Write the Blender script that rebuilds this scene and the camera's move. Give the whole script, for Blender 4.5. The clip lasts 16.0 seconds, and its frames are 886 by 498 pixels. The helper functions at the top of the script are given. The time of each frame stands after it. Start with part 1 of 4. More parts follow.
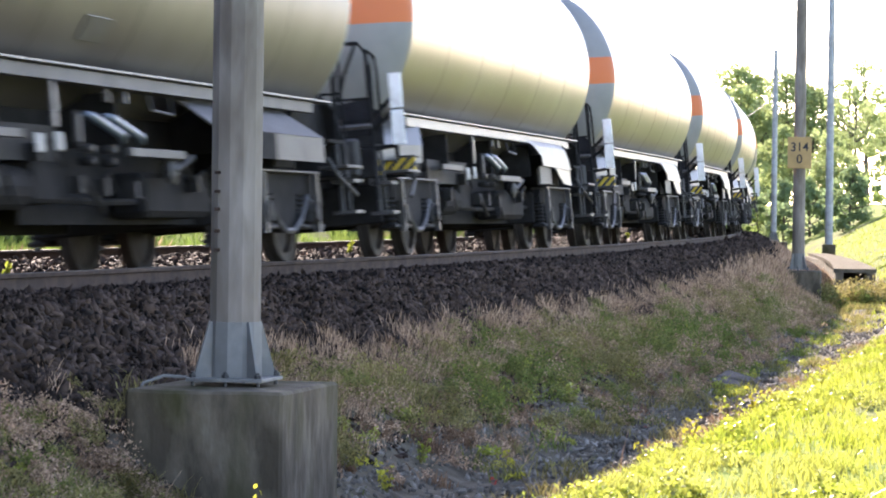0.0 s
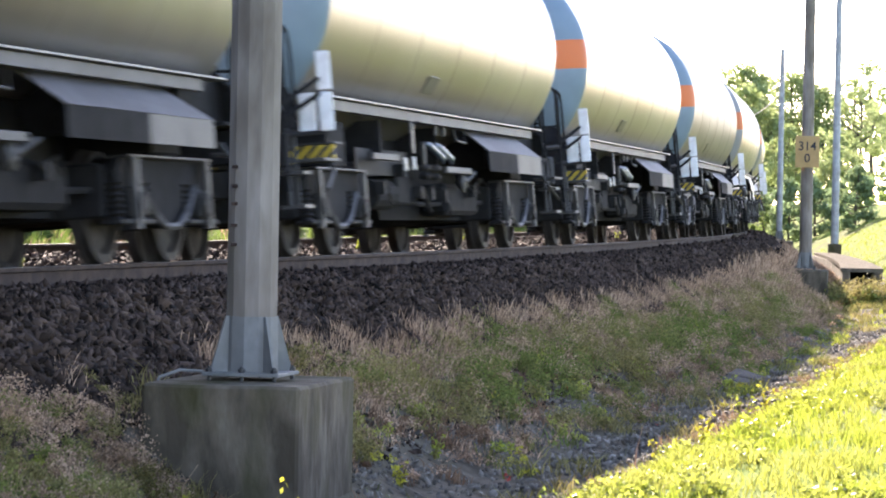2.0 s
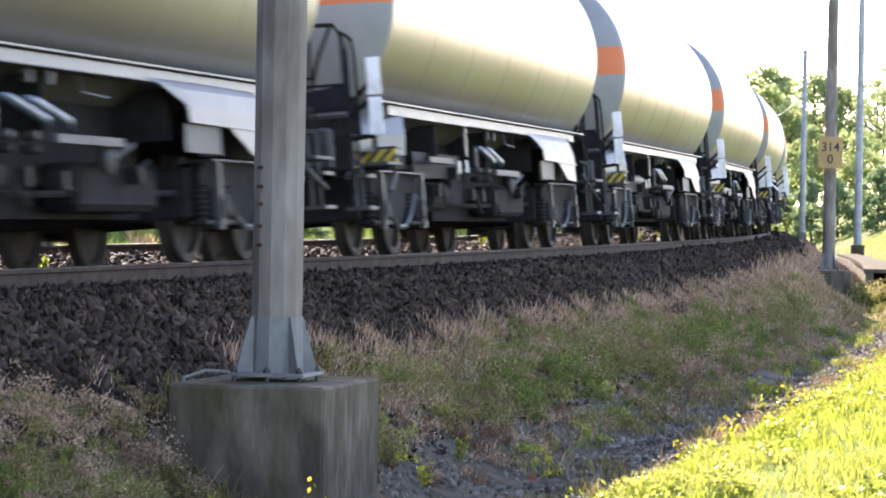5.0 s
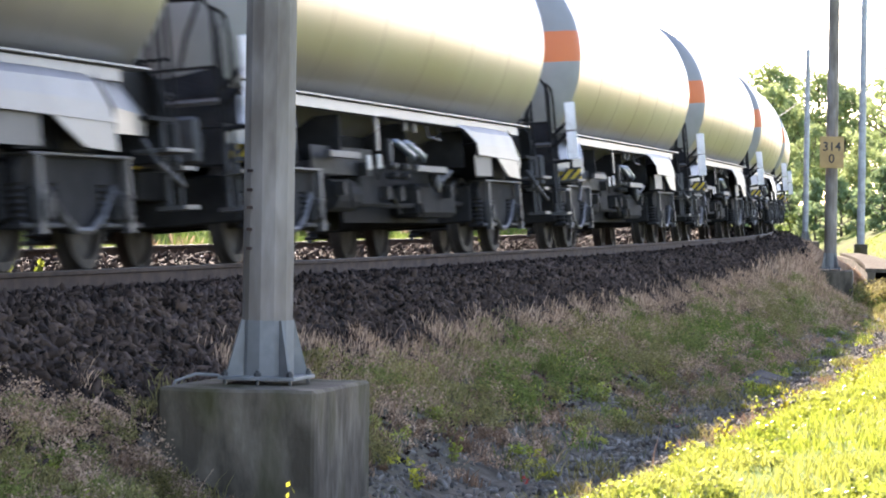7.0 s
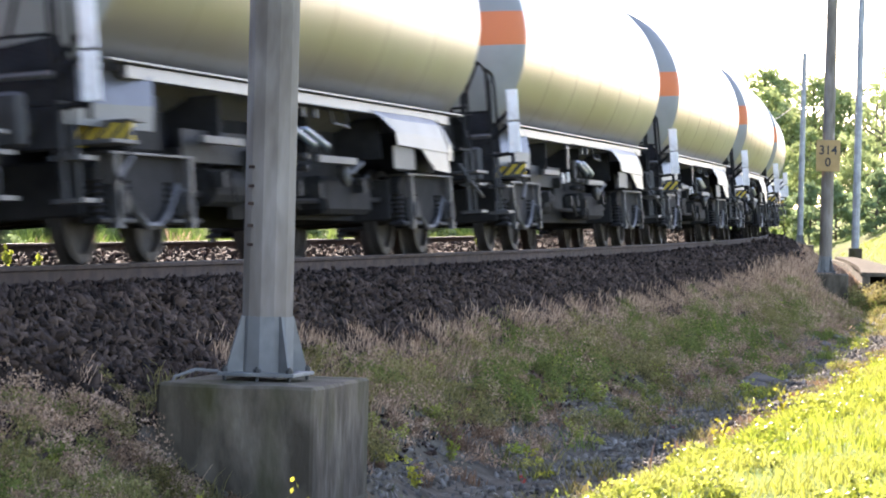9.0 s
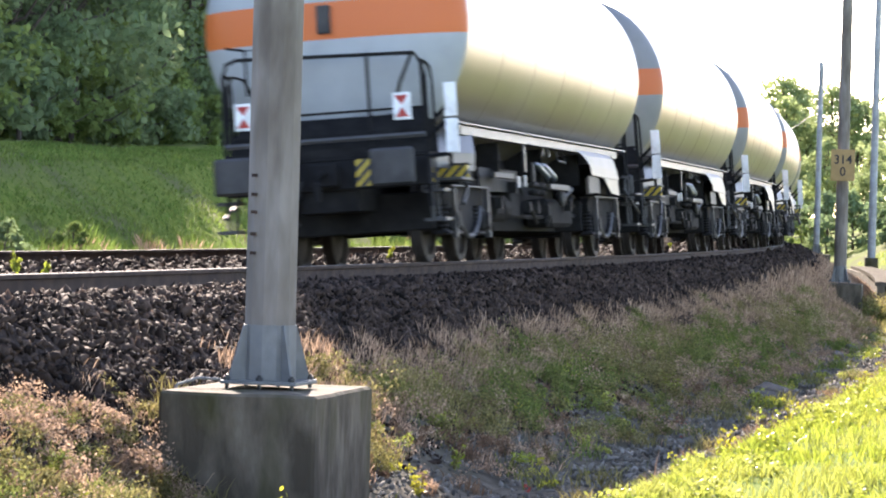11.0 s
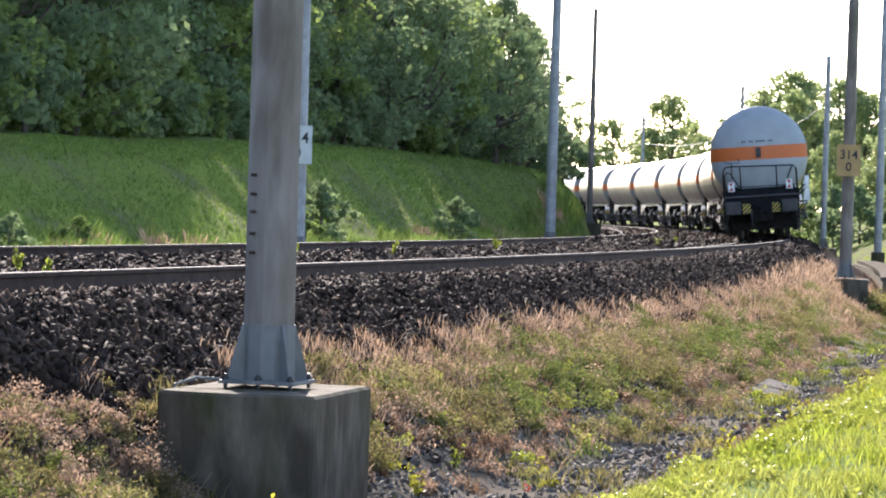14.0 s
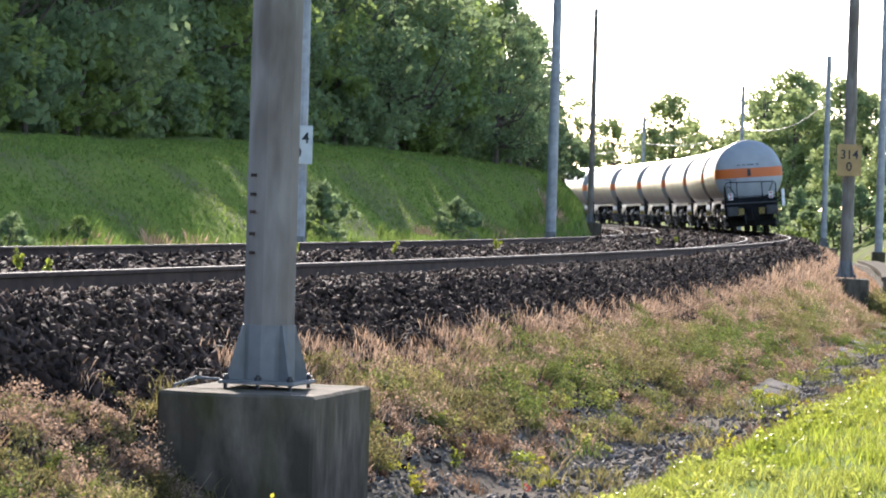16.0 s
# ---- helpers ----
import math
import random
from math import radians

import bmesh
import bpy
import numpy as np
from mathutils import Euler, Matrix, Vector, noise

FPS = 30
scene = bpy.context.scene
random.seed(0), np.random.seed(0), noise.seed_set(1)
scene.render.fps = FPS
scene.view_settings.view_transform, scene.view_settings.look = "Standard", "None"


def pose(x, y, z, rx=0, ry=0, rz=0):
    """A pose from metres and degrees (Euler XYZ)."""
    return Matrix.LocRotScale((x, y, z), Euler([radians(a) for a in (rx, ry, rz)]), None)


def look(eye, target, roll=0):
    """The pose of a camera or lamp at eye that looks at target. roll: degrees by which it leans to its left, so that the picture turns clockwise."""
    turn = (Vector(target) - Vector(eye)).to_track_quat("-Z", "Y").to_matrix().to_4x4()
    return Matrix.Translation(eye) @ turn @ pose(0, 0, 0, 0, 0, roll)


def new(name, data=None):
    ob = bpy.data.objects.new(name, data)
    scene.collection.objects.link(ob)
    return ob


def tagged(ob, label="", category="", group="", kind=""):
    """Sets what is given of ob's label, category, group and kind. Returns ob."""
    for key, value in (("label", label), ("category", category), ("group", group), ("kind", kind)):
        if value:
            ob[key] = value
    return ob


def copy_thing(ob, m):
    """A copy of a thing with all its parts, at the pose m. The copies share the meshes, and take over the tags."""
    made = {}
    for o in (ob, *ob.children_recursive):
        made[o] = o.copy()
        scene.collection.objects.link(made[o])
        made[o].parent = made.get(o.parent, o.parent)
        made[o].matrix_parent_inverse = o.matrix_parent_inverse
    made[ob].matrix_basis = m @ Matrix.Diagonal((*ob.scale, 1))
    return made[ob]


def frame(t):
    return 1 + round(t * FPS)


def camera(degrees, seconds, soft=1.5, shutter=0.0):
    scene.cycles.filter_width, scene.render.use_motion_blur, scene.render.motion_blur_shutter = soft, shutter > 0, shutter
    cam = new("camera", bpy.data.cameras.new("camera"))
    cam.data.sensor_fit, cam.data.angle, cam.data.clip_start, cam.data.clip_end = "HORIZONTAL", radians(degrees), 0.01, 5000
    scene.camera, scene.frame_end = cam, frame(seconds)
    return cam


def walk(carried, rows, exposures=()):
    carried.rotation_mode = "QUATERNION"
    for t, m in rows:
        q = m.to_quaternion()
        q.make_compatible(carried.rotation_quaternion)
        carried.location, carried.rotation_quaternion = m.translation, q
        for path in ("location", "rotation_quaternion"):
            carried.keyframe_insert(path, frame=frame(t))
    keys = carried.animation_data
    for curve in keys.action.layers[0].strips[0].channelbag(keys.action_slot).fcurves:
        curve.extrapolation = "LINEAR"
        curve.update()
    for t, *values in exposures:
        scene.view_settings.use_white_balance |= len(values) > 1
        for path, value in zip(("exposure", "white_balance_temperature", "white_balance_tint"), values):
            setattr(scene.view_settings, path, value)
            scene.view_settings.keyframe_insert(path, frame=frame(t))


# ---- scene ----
# ---- camera: a long lens, held by hand on the grass bank beside the line ----
cam = camera(15.247, 16.0, soft=2.0, shutter=0.32)


def held(x, z, pan, tilt, roll):
    eye = Vector((x, 0.0, z))
    a, b = radians(pan), radians(tilt)
    return look(eye, eye + 50 * Vector((math.sin(a) * math.cos(b), math.cos(a) * math.cos(b), math.sin(b))), roll)


# seconds, sideways, height, pan, tilt, roll
HELD = [
    (0.0, -0.117, 0.742, 0.900, -0.824, 0.723),
    (0.5, -0.135, 0.721, 1.002, -0.785, 0.579),
    (1.0, -0.160, 0.746, 0.925, -0.852, 0.968),
    (1.5, -0.184, 0.737, 0.883, -0.858, 1.028),
    (2.0, -0.210, 0.729, 0.842, -0.869, 1.056),
    (2.5, -0.234, 0.719, 0.800, -0.876, 1.038),
    (3.0, -0.260, 0.721, 0.749, -0.896, 1.189),
    (3.5, -0.284, 0.718, 0.692, -0.904, 1.272),
    (4.0, -0.297, 0.709, 0.619, -0.885, 1.277),
    (6.5, -0.107, 0.745, 0.301, -0.841, 0.698),
    (7.0, -0.124, 0.742, 0.359, -0.852, 0.847),
    (7.5, -0.133, 0.742, 0.400, -0.856, 0.910),
    (8.0, -0.136, 0.747, 0.452, -0.874, 1.036),
    (8.5, -0.164, 0.730, 0.487, -0.863, 1.177),
    (9.0, -0.174, 0.727, 0.473, -0.847, 1.434),
    (11.5, -0.026, 0.741, 0.073, -0.701, 1.627),
    (12.0, -0.003, 0.785, 0.043, -0.789, 1.720),
    (12.5, -0.007, 0.781, 0.044, -0.800, 1.701),
    (13.0, -0.007, 0.788, 0.031, -0.826, 1.696),
    (13.5, -0.003, 0.793, 0.015, -0.847, 1.749),
    (14.0, -0.006, 0.798, 0.013, -0.866, 1.772),
    (14.5, -0.001, 0.798, 0.007, -0.866, 1.749),
    (15.0, -0.004, 0.797, 0.010, -0.865, 1.762),
    (15.5, -0.001, 0.798, 0.003, -0.867, 1.752),
    (16.0, -0.000, 0.799, 0.000, -0.868, 1.758),
]
walk(cam, [(r[0], held(*r[1:])) for r in HELD], exposures=[(0.0, 2.5, 6900, 22), (9.0, 2.52, 6900, 22), (11.3, 2.24, 6850, 20), (12.3, 2.1, 6750, 19), (13.2, 1.76, 6550, 18), (14.0, 1.66, 6450, 18), (16.0, 1.62, 6400, 17)])

# ---- light ----
SUN_WAY = Vector((-0.13, 0.99, 0.0)).normalized()
SUN_UP = radians(24.5)
world = bpy.data.worlds.new("world")
scene.world = world
world.use_nodes = True
wn = world.node_tree.nodes
sky = wn.new("ShaderNodeTexSky")
sky.sky_type, sky.sun_disc = "NISHITA", False
sky.sun_elevation, sky.sun_rotation = SUN_UP, math.atan2(SUN_WAY.x, SUN_WAY.y)
sky.dust_density, sky.air_density = 0.5, 0.7
world.node_tree.links.new(sky.outputs[0], wn["Background"].inputs[0])
wn["Background"].inputs[1].default_value = 0.15
sun = new("sun", bpy.data.lights.new("sun", "SUN"))
sun.data.energy, sun.data.angle, sun.data.color = 4.0, radians(0.6), (1.0, 0.92, 0.80)
sun.matrix_world = look(SUN_WAY * 50 * math.cos(SUN_UP) + Vector((0, 0, 50 * math.sin(SUN_UP))), (0, 0, 0))


# ---- materials ----
def mat(name, base, second=None, scale=8.0, rough=0.7, metal=0.0, bump=0.0, bscale=40.0, island=0.0, through_light=0.0, coord="Object", detail=6.0, stops=(0.35, 0.68), spec=0.5, third=None, tscale=1.0, stretch=None):
    """Two colours mixed by noise (a third at a larger scale), with fine relief."""
    m = bpy.data.materials.new(name)
    m.use_nodes = True
    nt = m.node_tree
    n, l = nt.nodes, nt.links
    b = n["Principled BSDF"]
    b.inputs["Roughness"].default_value, b.inputs["Metallic"].default_value = rough, metal
    b.inputs["Specular IOR Level"].default_value = spec
    tc = n.new("ShaderNodeTexCoord")
    src = tc.outputs[coord]
    if stretch:
        mp = n.new("ShaderNodeMapping")
        mp.inputs["Scale"].default_value = stretch
        l.new(src, mp.inputs["Vector"])
        src = mp.outputs[0]
    col = n.new("ShaderNodeRGB")
    col.outputs[0].default_value = (*base, 1)
    out = col.outputs[0]
    if second:
        t = n.new("ShaderNodeTexNoise")
        t.inputs["Scale"].default_value, t.inputs["Detail"].default_value = scale, detail
        l.new(src, t.inputs["Vector"])
        r = n.new("ShaderNodeValToRGB")
        r.color_ramp.elements[0].position, r.color_ramp.elements[1].position = stops
        r.color_ramp.elements[0].color, r.color_ramp.elements[1].color = (*base, 1), (*second, 1)
        l.new(t.outputs[0], r.inputs[0])
        out = r.outputs[0]
    if third:
        t = n.new("ShaderNodeTexNoise")
        t.inputs["Scale"].default_value, t.inputs["Detail"].default_value = tscale, 4
        l.new(src, t.inputs["Vector"])
        r = n.new("ShaderNodeValToRGB")
        r.color_ramp.elements[0].position, r.color_ramp.elements[1].position = 0.45, 0.62
        l.new(t.outputs[0], r.inputs[0])
        mx = n.new("ShaderNodeMix")
        mx.data_type = "RGBA"
        l.new(r.outputs[0], mx.inputs[0])
        l.new(out, mx.inputs[6])
        mx.inputs[7].default_value = (*third, 1)
        out = mx.outputs[2]
    if island:
        g = n.new("ShaderNodeNewGeometry")
        h = n.new("ShaderNodeHueSaturation")
        mr = n.new("ShaderNodeMapRange")
        mr.inputs["To Min"].default_value, mr.inputs["To Max"].default_value = 1 - island, 1 + island
        l.new(g.outputs["Random Per Island"], mr.inputs[0])
        l.new(mr.outputs[0], h.inputs["Value"])
        l.new(out, h.inputs["Color"])
        out = h.outputs[0]
    l.new(out, b.inputs["Base Color"])
    if bump:
        t = n.new("ShaderNodeTexNoise")
        t.inputs["Scale"].default_value, t.inputs["Detail"].default_value = bscale, 5
        l.new(src, t.inputs["Vector"])
        bp = n.new("ShaderNodeBump")
        bp.inputs["Strength"].default_value, bp.inputs["Distance"].default_value = bump, 0.02
        l.new(t.outputs[0], bp.inputs["Height"])
        l.new(bp.outputs[0], b.inputs["Normal"])
    if through_light:
        tr = n.new("ShaderNodeBsdfTranslucent")
        l.new(out, tr.inputs[0])
        ms = n.new("ShaderNodeMixShader")
        ms.inputs[0].default_value = through_light
        l.new(b.outputs[0], ms.inputs[1])
        l.new(tr.outputs[0], ms.inputs[2])
        l.new(ms.outputs[0], n["Material Output"].inputs[0])
    return m


def banded(name, base, band, axis, low, high, rough=0.4, stripes=0):
    """Paint with a band of a second colour between two heights of the object's own space; stripes: slanted hazard stripes instead."""
    m = mat(name, base, tuple(c * 0.86 for c in base), 2.5, rough, 0.0, 0.05, 30, spec=0.4)
    nt = m.node_tree
    n, l = nt.nodes, nt.links
    b = n["Principled BSDF"]
    old = b.inputs["Base Color"].links[0].from_socket
    tc, sep = n.new("ShaderNodeTexCoord"), n.new("ShaderNodeSeparateXYZ")
    l.new(tc.outputs["Object"], sep.inputs[0])
    if stripes:
        a = n.new("ShaderNodeMath")
        a.operation = "ADD"
        l.new(sep.outputs[1], a.inputs[0])
        l.new(sep.outputs[2], a.inputs[1])
        k = n.new("ShaderNodeMath")
        k.operation = "MULTIPLY"
        k.inputs[1].default_value = stripes
        l.new(a.outputs[0], k.inputs[0])
        fr = n.new("ShaderNodeMath")
        fr.operation = "FRACT"
        l.new(k.outputs[0], fr.inputs[0])
        src, low, high = fr.outputs[0], 0.0, 0.5
    else:
        src = sep.outputs[axis]
    c = n.new("ShaderNodeMath")
    c.operation = "COMPARE"
    c.inputs[1].default_value, c.inputs[2].default_value = (low + high) / 2, (high - low) / 2
    l.new(src, c.inputs[0])
    mx = n.new("ShaderNodeMix")
    mx.data_type = "RGBA"
    l.new(c.outputs[0], mx.inputs[0])
    l.new(old, mx.inputs[6])
    mx.inputs[7].default_value = (*band, 1)
    l.new(mx.outputs[2], b.inputs["Base Color"])
    return m


M = dict(
    ground=mat("ground_grass", (0.11, 0.165, 0.025), (0.18, 0.225, 0.04), 5.0, 0.95, 0, 1.0, 20, third=(0.125, 0.14, 0.05), tscale=0.35, spec=0.03, detail=10),
    bank=mat("bank_soil", (0.064, 0.053, 0.038), (0.15, 0.126, 0.093), 5, 0.95, 0, 1.0, 18, third=(0.11, 0.098, 0.065), tscale=0.8, spec=0.03, detail=10),
    ballast=mat("ballast_bed", (0.022, 0.016, 0.013), (0.075, 0.056, 0.046), 16, 0.95, 0, 1.0, 22, spec=0.03),
    stone=mat("ballast_stone", (0.025, 0.017, 0.0125), (0.068, 0.047, 0.035), 3, 0.8, 0, 0.3, 40, island=0.85, spec=0.07),
    gravel=mat("slope_gravel", (0.10, 0.089, 0.072), (0.22, 0.197, 0.162), 3, 0.8, 0, 0.3, 40, island=0.6, spec=0.12),
    rail_side=mat("rusty_rail", (0.036, 0.024, 0.019), (0.07, 0.045, 0.034), 6, 0.85, 0.0, 0.2, 60, spec=0.15),
    rail_top=mat("worn_rail_head", (0.09, 0.074, 0.062), (0.065, 0.053, 0.044), 5, 0.75, 0.0, spec=0.15),
    sleeper=mat("sleeper_concrete", (0.20, 0.18, 0.16), (0.27, 0.25, 0.22), 5, 0.9, 0, 0.3, 40),
    concrete=mat("weathered_concrete", (0.068, 0.055, 0.037), (0.175, 0.145, 0.103), 5.0, 0.92, 0, 0.9, 12, third=(0.055, 0.05, 0.022), tscale=2.4, stretch=(1, 1, 0.42), spec=0.15, stops=(0.38, 0.66), detail=14),
    slab=mat("ditch_concrete", (0.075, 0.067, 0.055), (0.125, 0.113, 0.095), 3.0, 0.95, 0, 0.6, 20, third=(0.05, 0.043, 0.034), tscale=2.5, spec=0.1),
    galv=mat("galvanised_steel", (0.142, 0.140, 0.127), (0.19, 0.188, 0.172), 5, 0.65, 0.0, 0.05, 60, third=(0.11, 0.112, 0.105), tscale=3),
    # zinc of the farther masts, lightened with haze mixed into the grey
    zinc_hazed=mat("hazed_zinc_grey", (0.30, 0.305, 0.30), (0.37, 0.375, 0.37), 5, 0.6, 0.1, 0.05, 60, third=(0.25, 0.25, 0.245), tscale=3),
    mast=mat("mast_paint", (0.172, 0.143, 0.113), (0.265, 0.23, 0.193), 5, 0.7, 0.0, 0.08, 30, third=(0.125, 0.10, 0.076), tscale=3.0, stretch=(1, 1, 0.3), spec=0.3),
    tank=mat("satin_tank", (0.25, 0.236, 0.222), (0.21, 0.198, 0.187), 1.2, 0.36, 0.58, 0.03, 5, third=(0.185, 0.168, 0.145), tscale=0.35, stretch=(1, 1, 0.5)),
    tank_dull=mat("weathered_tank", (0.16, 0.148, 0.132), (0.13, 0.118, 0.105), 1.2, 0.46, 0.6, 0.03, 5, third=(0.105, 0.094, 0.082), tscale=0.4),
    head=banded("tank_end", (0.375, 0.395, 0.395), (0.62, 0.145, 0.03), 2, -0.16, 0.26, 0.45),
    head_darker=banded("tank_end_darker", (0.235, 0.232, 0.222), (0.55, 0.135, 0.035), 2, -0.16, 0.26, 0.5),
    head_blue=banded("tank_end_blue", (0.17, 0.235, 0.28), (0.62, 0.145, 0.03), 2, -0.16, 0.26, 0.45),
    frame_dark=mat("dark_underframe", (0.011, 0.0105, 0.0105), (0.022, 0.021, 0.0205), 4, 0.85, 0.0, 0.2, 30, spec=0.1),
    frame_grey=mat("grey_frame", (0.085, 0.082, 0.077), (0.062, 0.059, 0.055), 2.0, 0.45, 0.1, 0.08, 30, third=(0.06, 0.056, 0.051), tscale=1.6),
    frame_mid=mat("dusty_lit_frame", (0.052, 0.049, 0.046), (0.034, 0.032, 0.03), 2.5, 0.6, 0.1, 0.1, 30, third=(0.022, 0.020, 0.018), tscale=2.0),
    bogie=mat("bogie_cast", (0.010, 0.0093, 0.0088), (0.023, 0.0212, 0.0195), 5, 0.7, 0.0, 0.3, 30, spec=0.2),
    wheel=mat("wheel_steel", (0.02, 0.017, 0.015), (0.045, 0.037, 0.031), 5, 0.7, 0.0, 0.2, 20, spec=0.15),
    plate=mat("white_plate", (0.82, 0.82, 0.80), (0.74, 0.74, 0.71), 4, 0.4, third=(0.62, 0.61, 0.58), tscale=5),
    name=mat("name_plate", (0.30, 0.30, 0.29), (0.22, 0.22, 0.21), 5, 0.5),
    hazard=banded("hazard_paint", (0.55, 0.38, 0.03), (0.03, 0.03, 0.03), 2, 0, 1, 0.5, stripes=8.0),
    black=mat("black_paint", (0.02, 0.02, 0.02), None, 1, 0.5),
    red=mat("red_reflector", (0.55, 0.04, 0.03), None, 1, 0.35),
    blue=mat("blue_hose", (0.05, 0.075, 0.11), (0.10, 0.13, 0.17), 9, 0.35),
    sign=mat("sign_yellow", (0.47, 0.30, 0.115), (0.37, 0.23, 0.085), 4, 0.6),
    sign_white=mat("sign_white", (0.70, 0.70, 0.67), (0.60, 0.60, 0.56), 4, 0.6),
    bark=mat("bark", (0.07, 0.055, 0.04), (0.13, 0.105, 0.08), 4, 0.95, 0, 0.6, 14),
    leaf=mat("leaf_green", (0.17, 0.24, 0.07), (0.25, 0.31, 0.09), 0.6, 0.6, 0, island=0.25, through_light=0.55, spec=0.15),
    # leaves of the far trees, made paler to carry the distant haze
    leaf_hazed=mat("leaf_hazed", (0.24, 0.30, 0.12), (0.33, 0.38, 0.16), 0.4, 0.6, 0, island=0.2, through_light=0.6, spec=0.15),
    leaf_dark=mat("leaf_dark", (0.165, 0.235, 0.11), (0.24, 0.30, 0.14), 0.35, 0.7, 0, island=0.2, through_light=0.5, spec=0.12),
    blade=mat("grass_blade", (0.22, 0.275, 0.032), (0.34, 0.355, 0.05), 1.2, 0.42, 0, island=0.5, through_light=0.55, spec=0.45, third=(0.32, 0.335, 0.07), tscale=0.6),
    blade_bank=mat("bank_grass_blade", (0.135, 0.215, 0.045), (0.20, 0.255, 0.065), 0.5, 0.8, 0, island=0.25, through_light=0.45, spec=0.1),
    dry=mat("dry_grass", (0.32, 0.21, 0.135), (0.50, 0.35, 0.235), 1.4, 0.8, 0, island=0.55, through_light=0.4, spec=0.2),
    weed=mat("weed_green", (0.18, 0.155, 0.055), (0.28, 0.24, 0.095), 1.2, 0.7, 0, island=0.55, through_light=0.45, spec=0.2, third=(0.135, 0.175, 0.038), tscale=0.45),
    flower=mat("yellow_leaf", (0.46, 0.42, 0.035), (0.40, 0.40, 0.05), 2, 0.6, 0, island=0.25, through_light=0.4),
    rust=mat("rust_weed", (0.17, 0.105, 0.065), (0.25, 0.165, 0.10), 1.2, 0.8, 0, island=0.35, through_light=0.4, spec=0.1),
    red_leaf=mat("red_leaf", (0.42, 0.04, 0.03), (0.5, 0.09, 0.05), 3, 0.6, 0, island=0.3, through_light=0.4),
    wire=mat("wire", (0.30, 0.30, 0.28), None, 1, 0.5, 0.5),
)

# ---- the line: one long left-hand bend ----
BEND = 694.6
HUB = Vector((-679.82, 184.68, 0.0))
TURN0 = 1.4028
FALL = -0.00348
CANT = 0.093
SPACE = 5.04


def along(s, off, z=0.0):
    """Place at s metres along the near track, off metres outwards of its centre, z above its outer rail head."""
    a = TURN0 + s / BEND
    return Vector((HUB.x + (BEND + off) * math.sin(a), HUB.y - (BEND + off) * math.cos(a), FALL * max(-150.0, min(260.0, s)) + z))


def heading(s):
    return TURN0 + s / BEND


def upright(s, off, z=0.0):
    """Pose of a thing that faces along the line: x forwards, y towards the inside."""
    return Matrix.Translation(along(s, off, z)) @ Matrix.Rotation(heading(s), 4, "Z")


# ---- mesh tools ----
def obj(name, bm, material, parent=None, label="", smooth=False):
    me = bpy.data.meshes.new(name)
    bm.to_mesh(me)
    bm.free()
    for m in material if isinstance(material, (list, tuple)) else [material]:
        me.materials.append(m)
    if smooth:
        me.shade_smooth()
    ob = new(name, me)
    if parent:
        ob.parent = parent
    if label:
        ob["label"] = label
    return ob


def part(name, bm, material, parent, label="", smooth=False):
    return obj(name, bm, material, parent, label, smooth)


def raw(name, verts, faces, material, smooth=False):
    me = bpy.data.meshes.new(name)
    me.from_pydata(verts, [], faces)
    for m in material if isinstance(material, (list, tuple)) else [material]:
        me.materials.append(m)
    if smooth:
        me.shade_smooth()
    return new(name, me)


def empty(name, m=None):
    ob = new(name)
    ob.empty_display_size = 0.3
    if m is not None:
        ob.matrix_world = m
    return ob


def box(bm, x0, x1, y0, y1, z0, z1, bevel=0.0):
    r = bmesh.ops.create_cube(bm, size=1.0, matrix=Matrix.Translation(((x0 + x1) / 2, (y0 + y1) / 2, (z0 + z1) / 2)) @ Matrix.Diagonal((x1 - x0, y1 - y0, z1 - z0, 1)))
    if bevel:
        es = {e for v in r["verts"] for e in v.link_edges}
        bmesh.ops.bevel(bm, geom=list(es), offset=bevel, segments=1, affect="EDGES", profile=0.5)
    return bm


def boxed(x0, x1, y0, y1, z0, z1, bevel=0.0):
    return box(bmesh.new(), x0, x1, y0, y1, z0, z1, bevel)


def tube(bm, pts, r, seg=6):
    """A round bar through the points."""
    pts = [Vector(p) for p in pts]
    rings = []
    for i, p in enumerate(pts):
        d = (pts[min(i + 1, len(pts) - 1)] - pts[max(i - 1, 0)]).normalized()
        u = d.cross(Vector((0, 0, 1)) if abs(d.z) < 0.9 else Vector((1, 0, 0))).normalized()
        w = d.cross(u)
        rr = r[i] if isinstance(r, (list, tuple)) else r
        rings.append([bm.verts.new(p + rr * (math.cos(2 * math.pi * k / seg) * u + math.sin(2 * math.pi * k / seg) * w)) for k in range(seg)])
    for a, b in zip(rings, rings[1:]):
        for k in range(seg):
            bm.faces.new((a[k], a[(k + 1) % seg], b[(k + 1) % seg], b[k]))
    bm.faces.new(rings[0][::-1])
    bm.faces.new(rings[-1])
    bmesh.ops.recalc_face_normals(bm, faces=bm.faces)
    return bm


def lathe(bm, profile, axis="X", seg=32, at=(0, 0, 0), cap=True):
    """Turns (along, radius) pairs about an axis."""
    rings = []
    o = Vector(at)
    for a, r in profile:
        ring = []
        for k in range(seg):
            c, s = math.cos(2 * math.pi * k / seg) * r, math.sin(2 * math.pi * k / seg) * r
            v = {"X": (a, c, s), "Y": (c, a, s), "Z": (c, s, a)}[axis]
            ring.append(bm.verts.new(o + Vector(v)))
        rings.append(ring)
    for a, b in zip(rings, rings[1:]):
        for k in range(seg):
            bm.faces.new((a[k], a[(k + 1) % seg], b[(k + 1) % seg], b[k]))
    if cap:
        bm.faces.new(rings[0])
        bm.faces.new(rings[-1])
    bmesh.ops.recalc_face_normals(bm, faces=bm.faces)
    return bm


